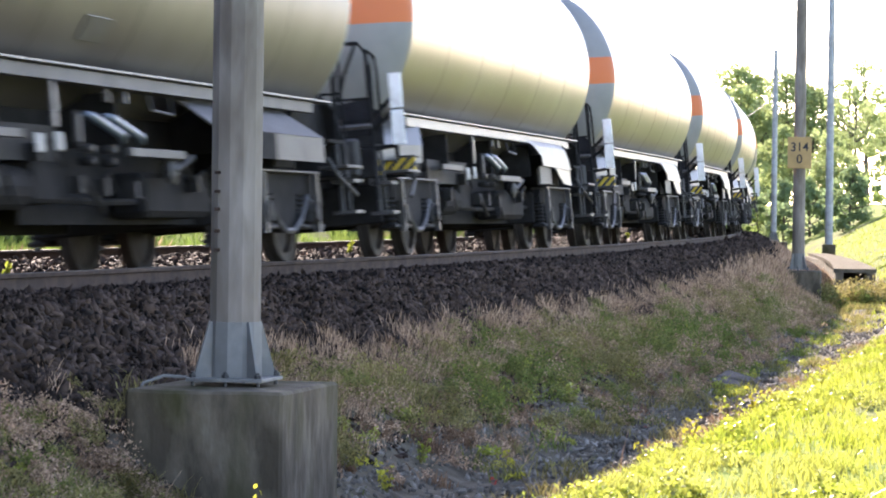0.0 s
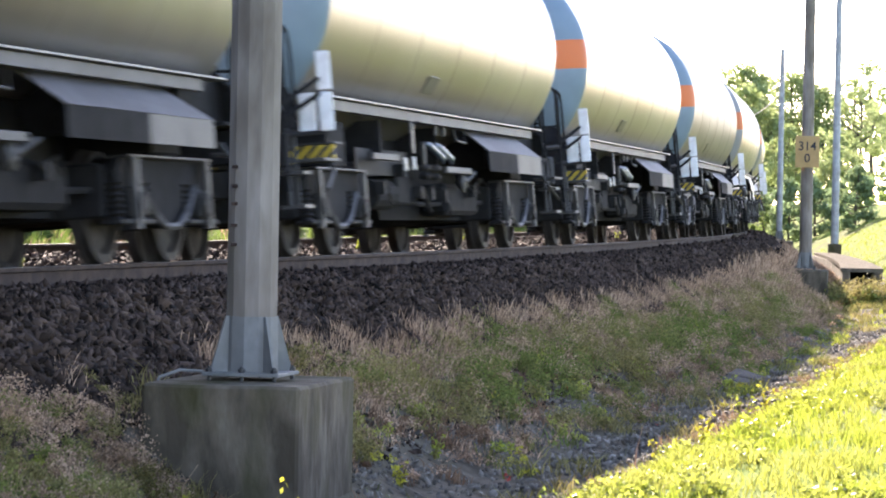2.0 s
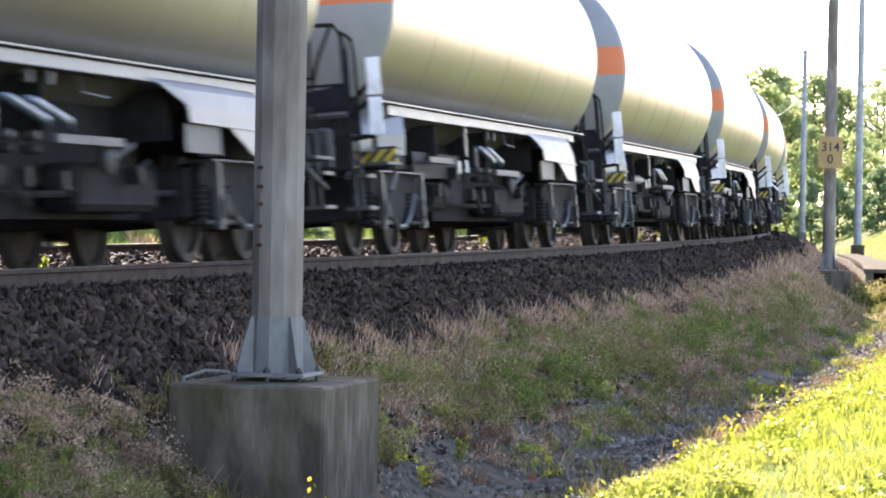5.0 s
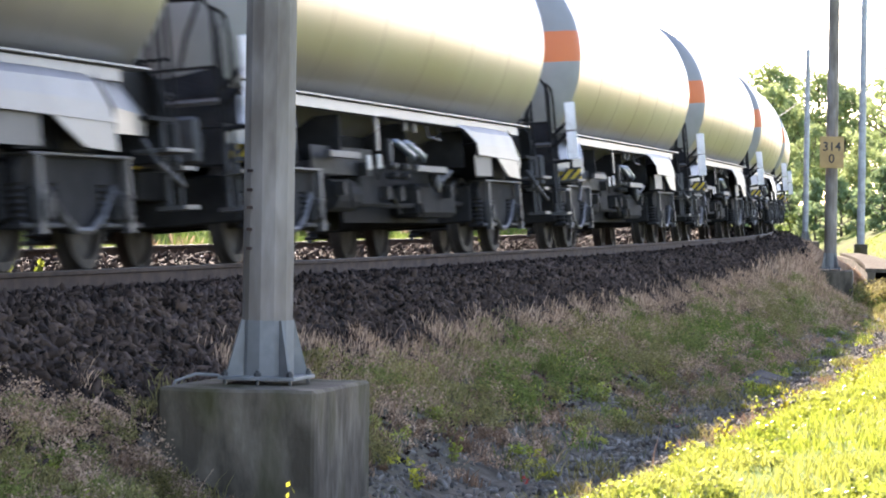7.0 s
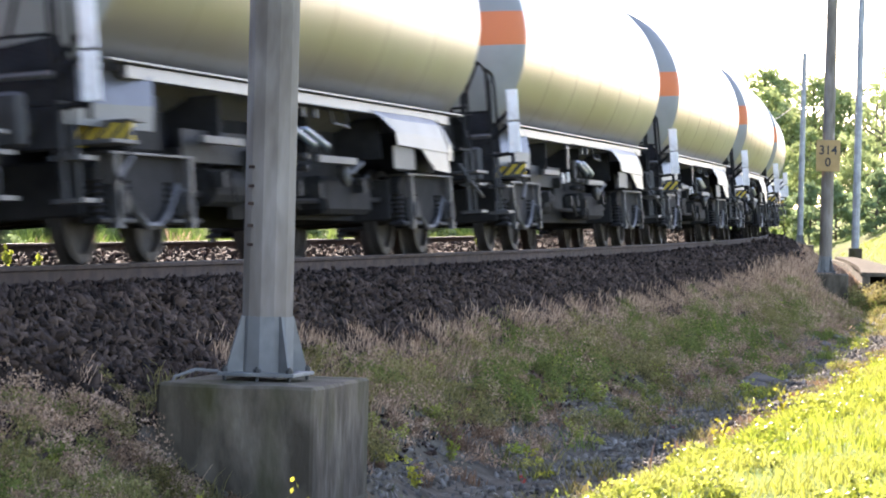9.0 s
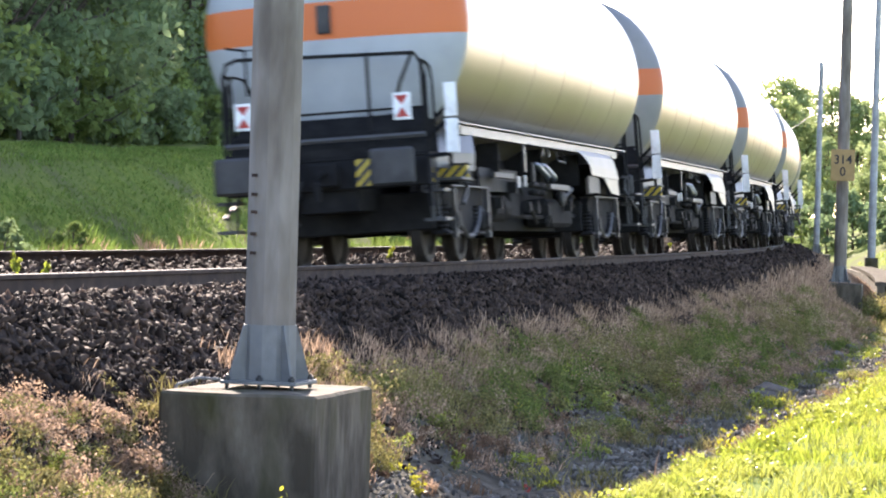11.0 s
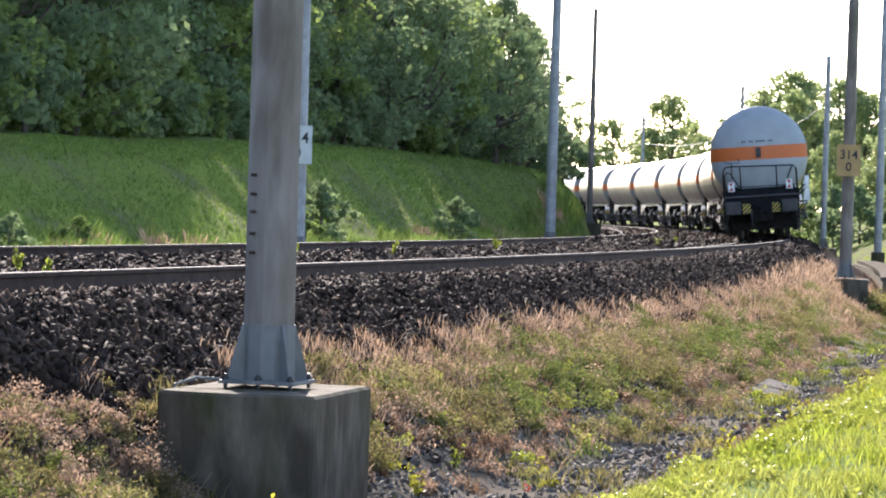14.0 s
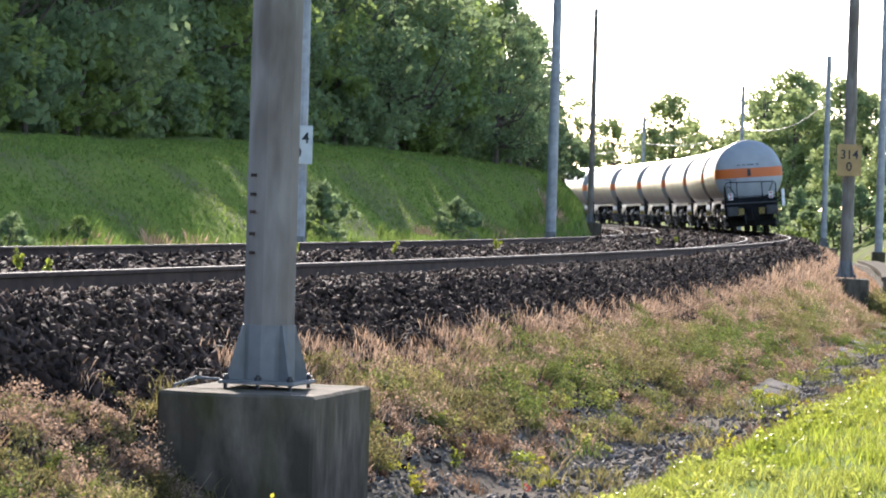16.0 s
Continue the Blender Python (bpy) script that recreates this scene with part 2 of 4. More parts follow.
def plate_xz(bm, outline, y0, y1):
    """A plate with an outline in x and z, from y0 to y1."""
    a = [bm.verts.new((x, y0, z)) for x, z in outline]
    b = [bm.verts.new((x, y1, z)) for x, z in outline]
    bm.faces.new(a)
    bm.faces.new(b[::-1])
    for i in range(len(a)):
        j = (i + 1) % len(a)
        bm.faces.new((a[i], b[i], b[j], a[j]))
    bmesh.ops.recalc_face_normals(bm, faces=bm.faces)
    return bm


def lerp(pairs, x):
    if x <= pairs[0][0]:
        return pairs[0][1]
    for (a, b), (c, d) in zip(pairs, pairs[1:]):
        if x <= c:
            return b + (d - b) * (x - a) / (c - a)
    return pairs[-1][1]


# ---- ground ----
PROFILE = [(-420, 7.0), (-120, 5.0), (-60, 3.4), (-30, 2.8), (-14, 2.35), (-12.2, 2.15), (-11.2, 1.9), (-9.0, -0.15), (-8.3, -0.5), (-7.4, -0.62), (-6.5, -0.7), (1.5, -0.9), (2.1, -0.80),
           (2.7, -1.08), (3.4, -1.42), (3.85, -1.66), (4.3, -1.70), (5.0, -1.62), (5.6, -1.42), (6.1, -1.12), (6.6, -0.98), (7.3, -0.92), (8.5, -0.88), (10, -0.92), (14, -1.1), (30, -1.2), (900, -3.0)]


def smooth01(x):
    x = max(0.0, min(1.0, x))
    return x * x * (3 - 2 * x)


def ground_z(s, off):
    if off < -6.6:
        off -= 2.4 * smooth01((s - 35) / 40) * smooth01((-6.6 - off) / 1.2) * smooth01((40 + off) / 20)
    z = lerp(PROFILE, off)
    if off < -8.0:
        z -= 2.6 * smooth01((s - 118) / 30) * smooth01((-8 - off) / 2.5) * smooth01((60 + off) / 30)
        z += 0.25 * smooth01((s - 0) / 60) * smooth01((-9 - off) / 2) - 0.5 * smooth01((32 - s) / 40) * smooth01((-9 - off) / 2)
        z += 0.12 * noise.noise(Vector((s * 0.25, off * 0.4, 3.0)))
    if off > 4.5:
        z += 2.3 * smooth01((s - 15) / 70) * smooth01((off - 5.0) / 7.0) * smooth01((60 - off) / 30)
    if 1.8 < off < 12:
        z += 0.09 * noise.noise(Vector((s * 0.7, off * 1.3, 1.0))) * smooth01((off - 1.8) / 0.6)
    # scooped out in front of the nearest mast's block
    z -= 0.34 * math.exp(-((s + 47.6) / 1.0) ** 2) * smooth01((off - 2.0) / 0.9) * smooth01((4.2 - off) / 0.8)
    # and round the block of the second mast
    z -= 0.75 * math.exp(-((s - 11.5) / 3.6) ** 2) * smooth01((off - 2.5) / 0.8) * smooth01((4.2 - off) / 0.7)
    return z


def steps(*spans):
    out = []
    for a, b, d in spans:
        n = max(1, round((b - a) / d))
        out += [a + (b - a) * i / n for i in range(n)]
    return out + [spans[-1][1]]


# where the meadow begins, along the ditch
EDGE = [(-60, 6.8), (-50, 6.45), (-40, 6.2), (-33, 6.1), (-25, 5.8), (0, 5.3)]


def ground():
    ss = steps((-420, -80, 20), (-80, -55, 3), (-55, 60, 0.8), (60, 170, 2.5), (170, 300, 8), (300, 1100, 40))
    oo = steps((-420, -60, 40), (-60, -20, 8), (-20, -14, 1.5), (-14, -7.2, 0.5), (-7.2, 1.5, 1.2), (1.5, 2.4, 0.2), (2.4, 9, 0.2), (9, 16, 1), (16, 60, 6), (60, 900, 90))
    verts = [along(s, o, ground_z(s, o)) for s in ss for o in oo]
    n = len(oo)
    faces = [(i * n + j, i * n + j + 1, (i + 1) * n + j + 1, (i + 1) * n + j) for i in range(len(ss) - 1) for j in range(n - 1)]
    ob = raw("ground", verts, faces, [M["ground"], M["bank"]], True)
    for f in ob.data.polygons:
        o = oo[f.index % (n - 1)]
        f.material_index = 1 if -7.5 < o < lerp(EDGE, ss[f.index // (n - 1)]) - 0.1 else 0
    return tagged(ob, "grassy cutting and ditch beside the railway line", "ground", kind="structure")


ground()

BED = [(-8.0, -0.95), (-7.5, -0.72), (-6.7, -0.40), (-6.0, -0.33), (-5.3, -0.31), (-4.0, -0.17), (-3.3, -0.20), (-2.4, -0.27), (-1.2, -0.30), (-0.5, -0.29), (0.5, -0.22), (0.95, -0.175), (1.3, -0.17), (1.5, -0.22), (2.35, -0.86), (2.55, -1.1), (2.6, -1.7)]


def bed_z(s, o):
    """Top of the ballast; it has slipped away in front of the nearest mast."""
    return lerp(BED, o) - 0.32 * math.exp(-((s + 47.6) / 0.9) ** 2) * smooth01((o - 1.55) / 0.55)


def ballast_bed():
    ss = steps((-420, -60, 12), (-60, 70, 0.5), (70, 300, 4), (300, 700, 20))
    oo = steps((-8.0, -4.4, 0.4), (-4.4, 2.6, 0.16))
    verts = []
    for s in ss:
        for o in oo:
            verts.append(along(s, o, bed_z(s, o) + 0.035 * noise.noise(Vector((s * 3.1, o * 3.1, 0)))))
    n = len(oo)
    faces = [(i * n + j, i * n + j + 1, (i + 1) * n + j + 1, (i + 1) * n + j) for i in range(len(ss) - 1) for j in range(n - 1)]
    return tagged(raw("ballast_bed", verts, faces, M["ballast"], True), "dark grey-brown crushed stone ballast bed under two tracks", "ballast", kind="structure")


ballast_bed()



def stones(name, count, span, offs, size, seed, material="stone"):
    """Loose broken stones on the bed, as one heap of separate pieces."""
    rnd = np.random.default_rng(seed)
    bm = bmesh.new()
    bmesh.ops.create_icosphere(bm, subdivisions=1, radius=1.0)
    base = np.array([v.co[:] for v in bm.verts])
    tris = np.array([[v.index for v in f.verts] for f in bm.faces])
    bm.free()
    k = len(base)
    V = np.empty((count * k, 3))
    for i in range(count):
        s, o = rnd.uniform(*span), rnd.uniform(*offs)
        r = size * rnd.uniform(0.55, 1.35)
        q = base * rnd.uniform(0.55, 1.35, (k, 1)) * (r * np.array((rnd.uniform(1.1, 2.2), rnd.uniform(0.6, 1.1), rnd.uniform(0.25, 0.65))))
        u, v, w = rnd.normal(size=3), rnd.normal(size=3), None
        u /= np.linalg.norm(u)
        v -= u * (u @ v)
        v /= np.linalg.norm(v)
        w = np.cross(u, v)
        q = q @ np.array([u, v, w])
        if -46.8 < s < -45.2 and 2.45 < o < 3.7:
            s += 1.7
        c = along(s, o, max(bed_z(s, o), ground_z(s, o) if o > 2.0 else -9) + r * 0.2)
        V[i * k:(i + 1) * k] = q + np.array(c)
    F = (tris[None] + (np.arange(count) * k)[:, None, None]).reshape(-1, 3)
    me = bpy.data.meshes.new(name)
    me.vertices.add(len(V))
    me.vertices.foreach_set("co", V.ravel())
    me.loops.add(F.size)
    me.loops.foreach_set("vertex_index", F.ravel())
    me.polygons.add(len(F))
    me.polygons.foreach_set("loop_start", np.arange(0, F.size, 3))
    me.update(calc_edges=True)
    me.materials.append(M[material])
    return tagged(new(name, me), "loose dark crushed stone on the track bed" if material == "stone" else "loose grey gravel on the ditch slope", "ballast stones" if material == "stone" else "gravel", kind="stuff")


stones("ballast_stones", 36000, (-50, -8), (0.88, 2.45), 0.034, 1)
stones("ballast_stones", 12000, (-8, 50), (0.82, 2.45), 0.048, 2)
stones("slope_gravel", 6000, (-52, 5), (2.3, 3.4), 0.026, 4)
stones("slope_gravel", 9000, (-52, 0), (3.2, 5.2), 0.024, 7, "gravel")
stones("slope_gravel", 2500, (-54, -20), (4.2, 6.0), 0.022, 6, "gravel")
stones("ballast_stones", 9000, (-48, 20), (-4.1, -0.9), 0.045, 3)
stones("ballast_stones", 9000, (18, 120), (-6.4, 2.4), 0.085, 5)

# ---- rails and sleepers ----
RAIL = [(-0.075, -0.172), (0.075, -0.172), (0.075, -0.155), (0.012, -0.135), (0.010, -0.045), (0.036, -0.035), (0.036, -0.006), (0.030, 0.0), (-0.030, 0.0), (-0.036, -0.006), (-0.036, -0.035), (-0.010, -0.045), (-0.012, -0.135), (-0.075, -0.155)]


def rail(off, z):
    ss = steps((-420, -60, 10), (-60, 120, 2), (120, 700, 5))
    verts = [along(s, off + x, z + y) for s in ss for x, y in RAIL]
    n = len(RAIL)
    faces, idx = [], []
    for i in range(len(ss) - 1):
        for j in range(n):
            k = (j + 1) % n
            faces.append((i * n + j, i * n + k, (i + 1) * n + k, (i + 1) * n + j))
            idx.append(1 if j in (6, 7, 8) else 0)
    ob = raw("rail", verts, faces, [M["rail_side"], M["rail_top"]])
    for f, m in zip(ob.data.polygons, idx):
        f.material_index = m
    bm = bmesh.new()
    bm.from_mesh(ob.data)
    bmesh.ops.recalc_face_normals(bm, faces=bm.faces)
    bm.to_mesh(ob.data)
    bm.free()
    return tagged(ob, "rust-brown steel rail with a polished running surface", "rail", "rails of the two tracks", "structure")


LOW = 1.5 * math.sin(CANT)
FAR_Z = -0.024
for o, z in ((0.75, 0.0), (-0.75, -LOW), (0.75 - SPACE, FAR_Z), (-0.75 - SPACE, FAR_Z - LOW)):
    rail(o, z)


def sleepers():
    bm = bmesh.new()
    prof = [(-1.3, -0.21), (1.3, -0.21), (1.3, -0.05), (1.22, -0.0), (0.5, 0.0), (0.3, -0.04), (-0.3, -0.04), (-0.5, 0.0), (-1.22, 0.0), (-1.3, -0.05)]
    a = [bm.verts.new((-0.13, x, z)) for x, z in prof]
    b = [bm.verts.new((0.13, x, z)) for x, z in prof]
    bm.faces.new(a)
    bm.faces.new(b[::-1])
    for i in range(len(a)):
        j = (i + 1) % len(a)
        bm.faces.new((a[i], b[i], b[j], a[j]))
    bmesh.ops.recalc_face_normals(bm, faces=bm.faces)
    first = obj("sleeper", bm, M["sleeper"])
    tagged(first, "grey concrete sleeper half buried in ballast", "sleeper", "sleepers of the two tracks", "structure")
    for c, dz, s0, s1 in ((0.0, 0.0, -46, 44), (-SPACE, FAR_Z, -30, 60)):
        s = s0
        while s < s1:
            m = Matrix.Translation(along(s, c, dz - LOW / 2 - 0.185)) @ Matrix.Rotation(heading(s), 4, "Z") @ Matrix.Rotation(-math.asin(LOW / 1.5), 4, "X")
            if "set" in first:
                copy_thing(first, m)
            else:
                first.matrix_world = m
                first["set"] = 1
            s += 0.6


sleepers()


# ---- masts of the overhead line ----
def mast_thing(m, height, label, r0=0.178, r1=0.17, block=(1.3, 1.14, 1.7), gusset=True, mast_mat="mast"):
    """Tubular mast on a concrete block: origin at the top of the block."""
    th = empty("overhead_mast", m)
    bl, bw, bh = block
    bm = boxed(-bl / 2, bl / 2, -bw / 2, bw / 2, -bh, 0, 0.02)
    bmesh.ops.subdivide_edges(bm, edges=bm.edges[:], cuts=3, use_grid_fill=True)
    for v in bm.verts:
        v.co += 0.008 * Vector((noise.noise(v.co * 2.3), noise.noise(v.co * 2.3 + Vector((5, 0, 0))), noise.noise(v.co * 2.3 + Vector((0, 7, 0)))))
    part("foundation_block", bm, M["concrete"], th, "weathered concrete block with stained faces")
    if gusset:
        part("base_plate", boxed(-0.27, 0.27, -0.27, 0.27, 0.035, 0.06, 0.004), M["galv"], th)
        bm = lathe(bmesh.new(), [(0.06, r0 + 0.012), (0.44, r0 + 0.006)], "Z", 12)
        part("base_collar", bm, M["galv"], th)
        for k in range(4):
            a = math.pi / 4 + k * math.pi / 2
            bm = plate_xz(bmesh.new(), [(r0 - 0.01, 0.06), (r0 + 0.13, 0.06), (r0 + 0.13, 0.10), (r0 + 0.025, 0.44), (r0 - 0.01, 0.44)], -0.008, 0.008)
            bm.transform(Matrix.Rotation(a, 4, "Z"))
            part("gusset", bm, M["galv"], th)
        for sx in (-0.23, 0.23):
            for sy in (-0.23, 0, 0.23):
                bm = lathe(bmesh.new(), [(0.0, 0.014), (0.10, 0.014)], "Z", 6, (sx, sy, 0))
                lathe(bm, [(0.06, 0.026), (0.085, 0.026)], "Z", 6, (sx, sy, 0))
                part("anchor_bolt", bm, M["black"], th)
    bm = lathe(bmesh.new(), [(0.06 if gusset else 0.0, r0), (height * 0.55, (r0 * 0.6 + r1 * 0.4)), (height, r1)], "Z", 12)
    part("mast", bm, M[mast_mat], th, smooth=False)
    if height > 8.5 and r0 > 0.17:
        for z in (0.92, 1.05, 1.20, 1.32, 1.45):
            bm = boxed(-r0 * 0.99 - 0.012, -r0 * 0.90, 0.07, 0.105, z, z + 0.022)
            part("step_lug", bm, M["rail_side"], th)
    return tagged(th, label, "overhead line mast", "masts along the line")


def writing(name, text, size, m, material, parent):
    cu = bpy.data.curves.new(name, "FONT")
    cu.offset = 0.004
    cu.body, cu.size, cu.extrude, cu.align_x, cu.align_y = text, size, 0.002, "CENTER", "CENTER"
    tmp = new("letters", cu)
    me = bpy.data.meshes.new_from_object(tmp)
    bpy.data.objects.remove(tmp)
    me.materials.append(material)
    ob = new(name, me)
    ob.parent = parent
    ob.matrix_local = m
    return ob


def km_sign(parent, z, front, board_mat, lean):
    """A board that faces back down the line."""
    face = Matrix.Translation((front, 0, z)) @ Matrix.Rotation(-math.pi / 2 + lean, 4, "Z") @ Matrix.Rotation(math.pi / 2, 4, "X")
    bm = boxed(-0.30, 0.30, -0.39, 0.39, -0.012, 0.0, 0.004)
    bm.transform(face)
    b = part("sign_board", bm, M[board_mat], parent, "square board with black figures")
    writing("lettering", "314", 0.31, face @ Matrix.Translation((0, 0.13, 0.004)), M["black"], b)
    writing("lettering", "0", 0.31, face @ Matrix.Translation((0, -0.17, 0.004)), M["black"], b)


near = mast_thing(upright(-46.0, 3.09, -0.70), 8.6, "grey tubular steel mast bolted to a weathered concrete block", 0.179, 0.175, (1.5, 1.09, 1.7))
part("earth_cable", tube(bmesh.new(), [(-0.2, 0.28, 0.06), (-0.28, 0.42, 0.07), (-0.34, 0.55, 0.02), (-0.36, 0.62, -0.18)], 0.012), M["galv"], near)
second = mast_thing(upright(14.6, 2.8, -0.83), 8.6, "grey tubular steel mast carrying a yellowish distance board", 0.16, 0.12)
km_sign(second, 2.95, -0.2, "sign", -0.14)
third = mast_thing(upright(73.5, 2.8, -0.55), 8.2, "slender grey steel mast at the ballast edge", 0.13, 0.10, mast_mat="zinc_hazed")
mast_thing(upright(128, 2.8, -0.55), 9.0, "slender grey steel mast far along the bend", 0.13, 0.10, mast_mat="zinc_hazed")
mast_thing(upright(178, 2.6, -0.55), 8.6, "slender grey steel mast far along the bend", 0.13, 0.10, mast_mat="zinc_hazed")
mast_thing(upright(57, 4.2, -0.5), 12.5, "tall grey pole on the grass beyond the ditch", 0.15, 0.10, (0.5, 0.5, 0.6), False, "zinc_hazed")
opp = mast_thing(upright(-2.5, -7.66, -0.5), 9.0, "galvanised mast with a white distance board across the tracks", 0.16, 0.12, mast_mat="zinc_hazed")
km_sign(opp, 2.3, -0.2, "sign_white", -0.05)
mast_thing(upright(36, -6.75, -0.45), 9.5, "galvanised steel mast across the tracks", 0.17, 0.13, mast_mat="zinc_hazed")
mast_thing(upright(83, -7.3, 0.18), 9.8, "dark tapered mast on a pale concrete base", 0.14, 0.09, (1.1, 1.1, 1.5))


# ---- tank wagons ----
LONG = 16.4
TANK_R, TANK_Z = 1.525, 2.70


def span(a, b):
    return (min(a, b), max(a, b))


def skin(bm, rows, thick):
    """A bent plate through rows of points, with thickness towards the inside."""
    vs = [[bm.verts.new(p) for p in r] for r in rows]
    fs = [bm.faces.new((a[i], a[i + 1], b[i + 1], b[i])) for a, b in zip(vs, vs[1:]) for i in range(len(a) - 1)]
    bmesh.ops.recalc_face_normals(bm, faces=fs)
    bmesh.ops.solidify(bm, geom=fs, thickness=thick)
    return bm


def bogie_part(th, x):
    """One two-axle bogie under the wagon at x."""
    bg = part("bogie", boxed(x - 0.2, x + 0.2, -0.95, 0.95, 0.42, 0.82, 0.03), M["bogie"], th, "dark cast bogie with coil springs")
    for side in (-1, 1):
        # solebar: level at the ends, dipping to a rounded V in the middle
        out = [(-1.28, 0.62), (-1.28, 0.74), (-1.12, 0.84), (1.12, 0.84), (1.28, 0.74), (1.28, 0.62), (0.72, 0.60), (0.42, 0.36), (0.16, 0.27), (-0.16, 0.27), (-0.42, 0.36), (-0.72, 0.60)]
        part("side_frame", plate_xz(bmesh.new(), [(x + a, z) for a, z in out], *span(side * 0.96, side * 1.06)), M["frame_dark"], bg)
        bm = boxed(x - 1.14, x + 1.14, *span(side * 0.92, side * 1.15), 0.84, 0.865, 0.006)
        part("top_flange", bm, M["frame_mid"], bg, "dusty flange along the bogie side")
        bm = bmesh.new()
        tube(bm, [(x - 0.78, side * 1.09, 0.62), (x - 0.44, side * 1.10, 0.38), (x - 0.16, side * 1.10, 0.28), (x + 0.16, side * 1.10, 0.28), (x + 0.44, side * 1.10, 0.38), (x + 0.78, side * 1.09, 0.62)], 0.032)
        part("lower_flange", bm, M["frame_mid"], bg)
        for ax in (-0.9, 0.9):
            bm = boxed(x + ax - 0.13, x + ax + 0.13, *span(side * 0.90, side * 1.14), 0.34, 0.60, 0.03)
            lathe(bm, [(side * 1.12, 0.11), (side * 1.18, 0.10)], "Y", 10, (x + ax, 0, 0.46))
            part("axle_box", bm, M["bogie"], bg)
            # horn guides that hold the box, pale with dust
            for dx in (math.copysign(0.10, ax),):
                bm = plate_xz(bmesh.new(), [(x + ax + dx - 0.045, 0.84), (x + ax + dx + 0.045, 0.84), (x + ax + dx + 0.04, 0.34), (x + ax + dx + 0.06, 0.26), (x + ax + dx - 0.06, 0.26), (x + ax + dx - 0.04, 0.34)], *span(side * 1.10, side * 1.16))
                part("horn_guide", bm, M["frame_mid"], bg)
            for dx in (-0.33, 0.33):
                prof = [(0.34 + k * 0.025, 0.055 if k % 2 else 0.085) for k in range(13)]
                bm = lathe(bmesh.new(), prof, "Z", 8, (x + ax + dx, side * 1.03, 0))
                part("coil_spring", bm, M["bogie"], bg)
            part("spring_seat", boxed(x + ax - 0.44, x + ax + 0.44, *span(side * 0.94, side * 1.12), 0.30, 0.34, 0.01), M["bogie"], bg)
    for ax in (-0.9, 0.9):
        ws = empty("wheelset", pose(x + ax, 0, 0.46))
        ws.parent = th
        for side in (-1, 1):
            s = side
            prof = [(s * 0.66, 0.10), (s * 0.68, 0.14), (s * 0.705, 0.36), (s * 0.675, 0.39), (s * 0.665, 0.485), (s * 0.695, 0.485), (s * 0.705, 0.463), (s * 0.80, 0.458), (s * 0.805, 0.39), (s * 0.75, 0.37), (s * 0.735, 0.15), (s * 0.83, 0.13), (s * 0.83, 0.09)]
            part("wheel", lathe(bmesh.new(), prof, "Y", 28), M["wheel"], ws, smooth=False)
        part("axle", lathe(bmesh.new(), [(-1.1, 0.07), (-0.85, 0.08), (0.85, 0.08), (1.1, 0.07)], "Y", 10), M["wheel"], ws)


def corner_panels(th, kind, e, side):
    """The plating over one bogie, on one side: bent upper plate, lower plates with a three-cornered gap."""
    def f(u):
        return LONG - u if e else u
    grey, mid = M["frame_grey"], M["frame_mid"]
    y = side
    if kind == "grey" and e:
        bm = skin(bmesh.new(), [[(f(6.30), y * 1.20, 1.50), (f(5.4), y * 1.18, 1.535), (f(3.2), y * 1.17, 1.535)],
                                [(f(5.75), y * 1.25, 1.42), (f(5.2), y * 1.27, 1.40), (f(2.95), y * 1.27, 1.40)],
                                [(f(5.20), y * 1.285, 1.27), (f(5.0), y * 1.285, 1.27), (f(2.75), y * 1.285, 1.25)],
                                [(f(5.15), y * 1.29, 1.13), (f(4.9), y * 1.29, 1.13), (f(2.60), y * 1.29, 1.10)]], 0.015)
        part("end_panel", bm, grey, th, "pale grey bent steel panel over the bogie")
        part("skirt_plate", boxed(*span(f(5.15), f(4.15)), *span(y * 1.22, y * 1.235), 0.89, 1.13), mid, th)
        bm = plate_xz(bmesh.new(), [(f(4.0), 1.13), (f(2.60), 1.10), (f(2.55), 0.88), (f(3.3), 0.90), (f(3.55), 0.98)], *span(y * 1.26, y * 1.275))
        part("skirt_plate", bm, grey, th)
        # dark sheet set back behind the gap, in place of the shade there
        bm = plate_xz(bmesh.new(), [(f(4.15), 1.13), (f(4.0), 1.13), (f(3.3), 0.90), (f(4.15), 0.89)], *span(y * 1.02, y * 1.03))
        part("gap_shade_sheet", bm, M["frame_dark"], th)
    if kind == "grey":
        # slanting plate from the side panel to the saddle
        bm = skin(bmesh.new(), [[(f(2.85), y * 1.22, 1.50), (f(1.25), y * 0.92, 1.50)], [(f(2.62), y * 1.29, 1.22), (f(1.05), y * 1.02, 1.22)], [(f(2.6), y * 1.28, 1.02), (f(1.1), y * 1.02, 1.06)]], 0.015)
        part("corner_plate", bm, grey, th, "pale grey slanting corner plate")
    elif e:
        # the cover's lit slope is put in as a lighter tone, its shaded side as dark
        bm = skin(bmesh.new(), [[(f(6.6), y * 1.12, 1.44), (f(3.2), y * 1.12, 1.46)], [(f(6.2), y * 1.36, 1.18), (f(2.4), y * 1.36, 1.17)]], 0.015)
        part("end_panel", bm, mid, th, "sloping cover plate over the bogie, toned lighter as if lit")
        part("skirt_plate", boxed(*span(f(6.2), f(4.2)), *span(y * 1.34, y * 1.355), 0.93, 1.175), M["frame_dark"], th)
        part("skirt_plate", boxed(*span(f(4.196), f(2.4)), *span(y * 1.34, y * 1.355), 0.93, 1.17), mid, th)
    # step plate and its stay at the bogie's inner side
    part("step_plate", boxed(*span(f(1.1), f(1.75)), *span(y * 1.12, y * 1.42), 0.885, 0.92, 0.006), mid, th)
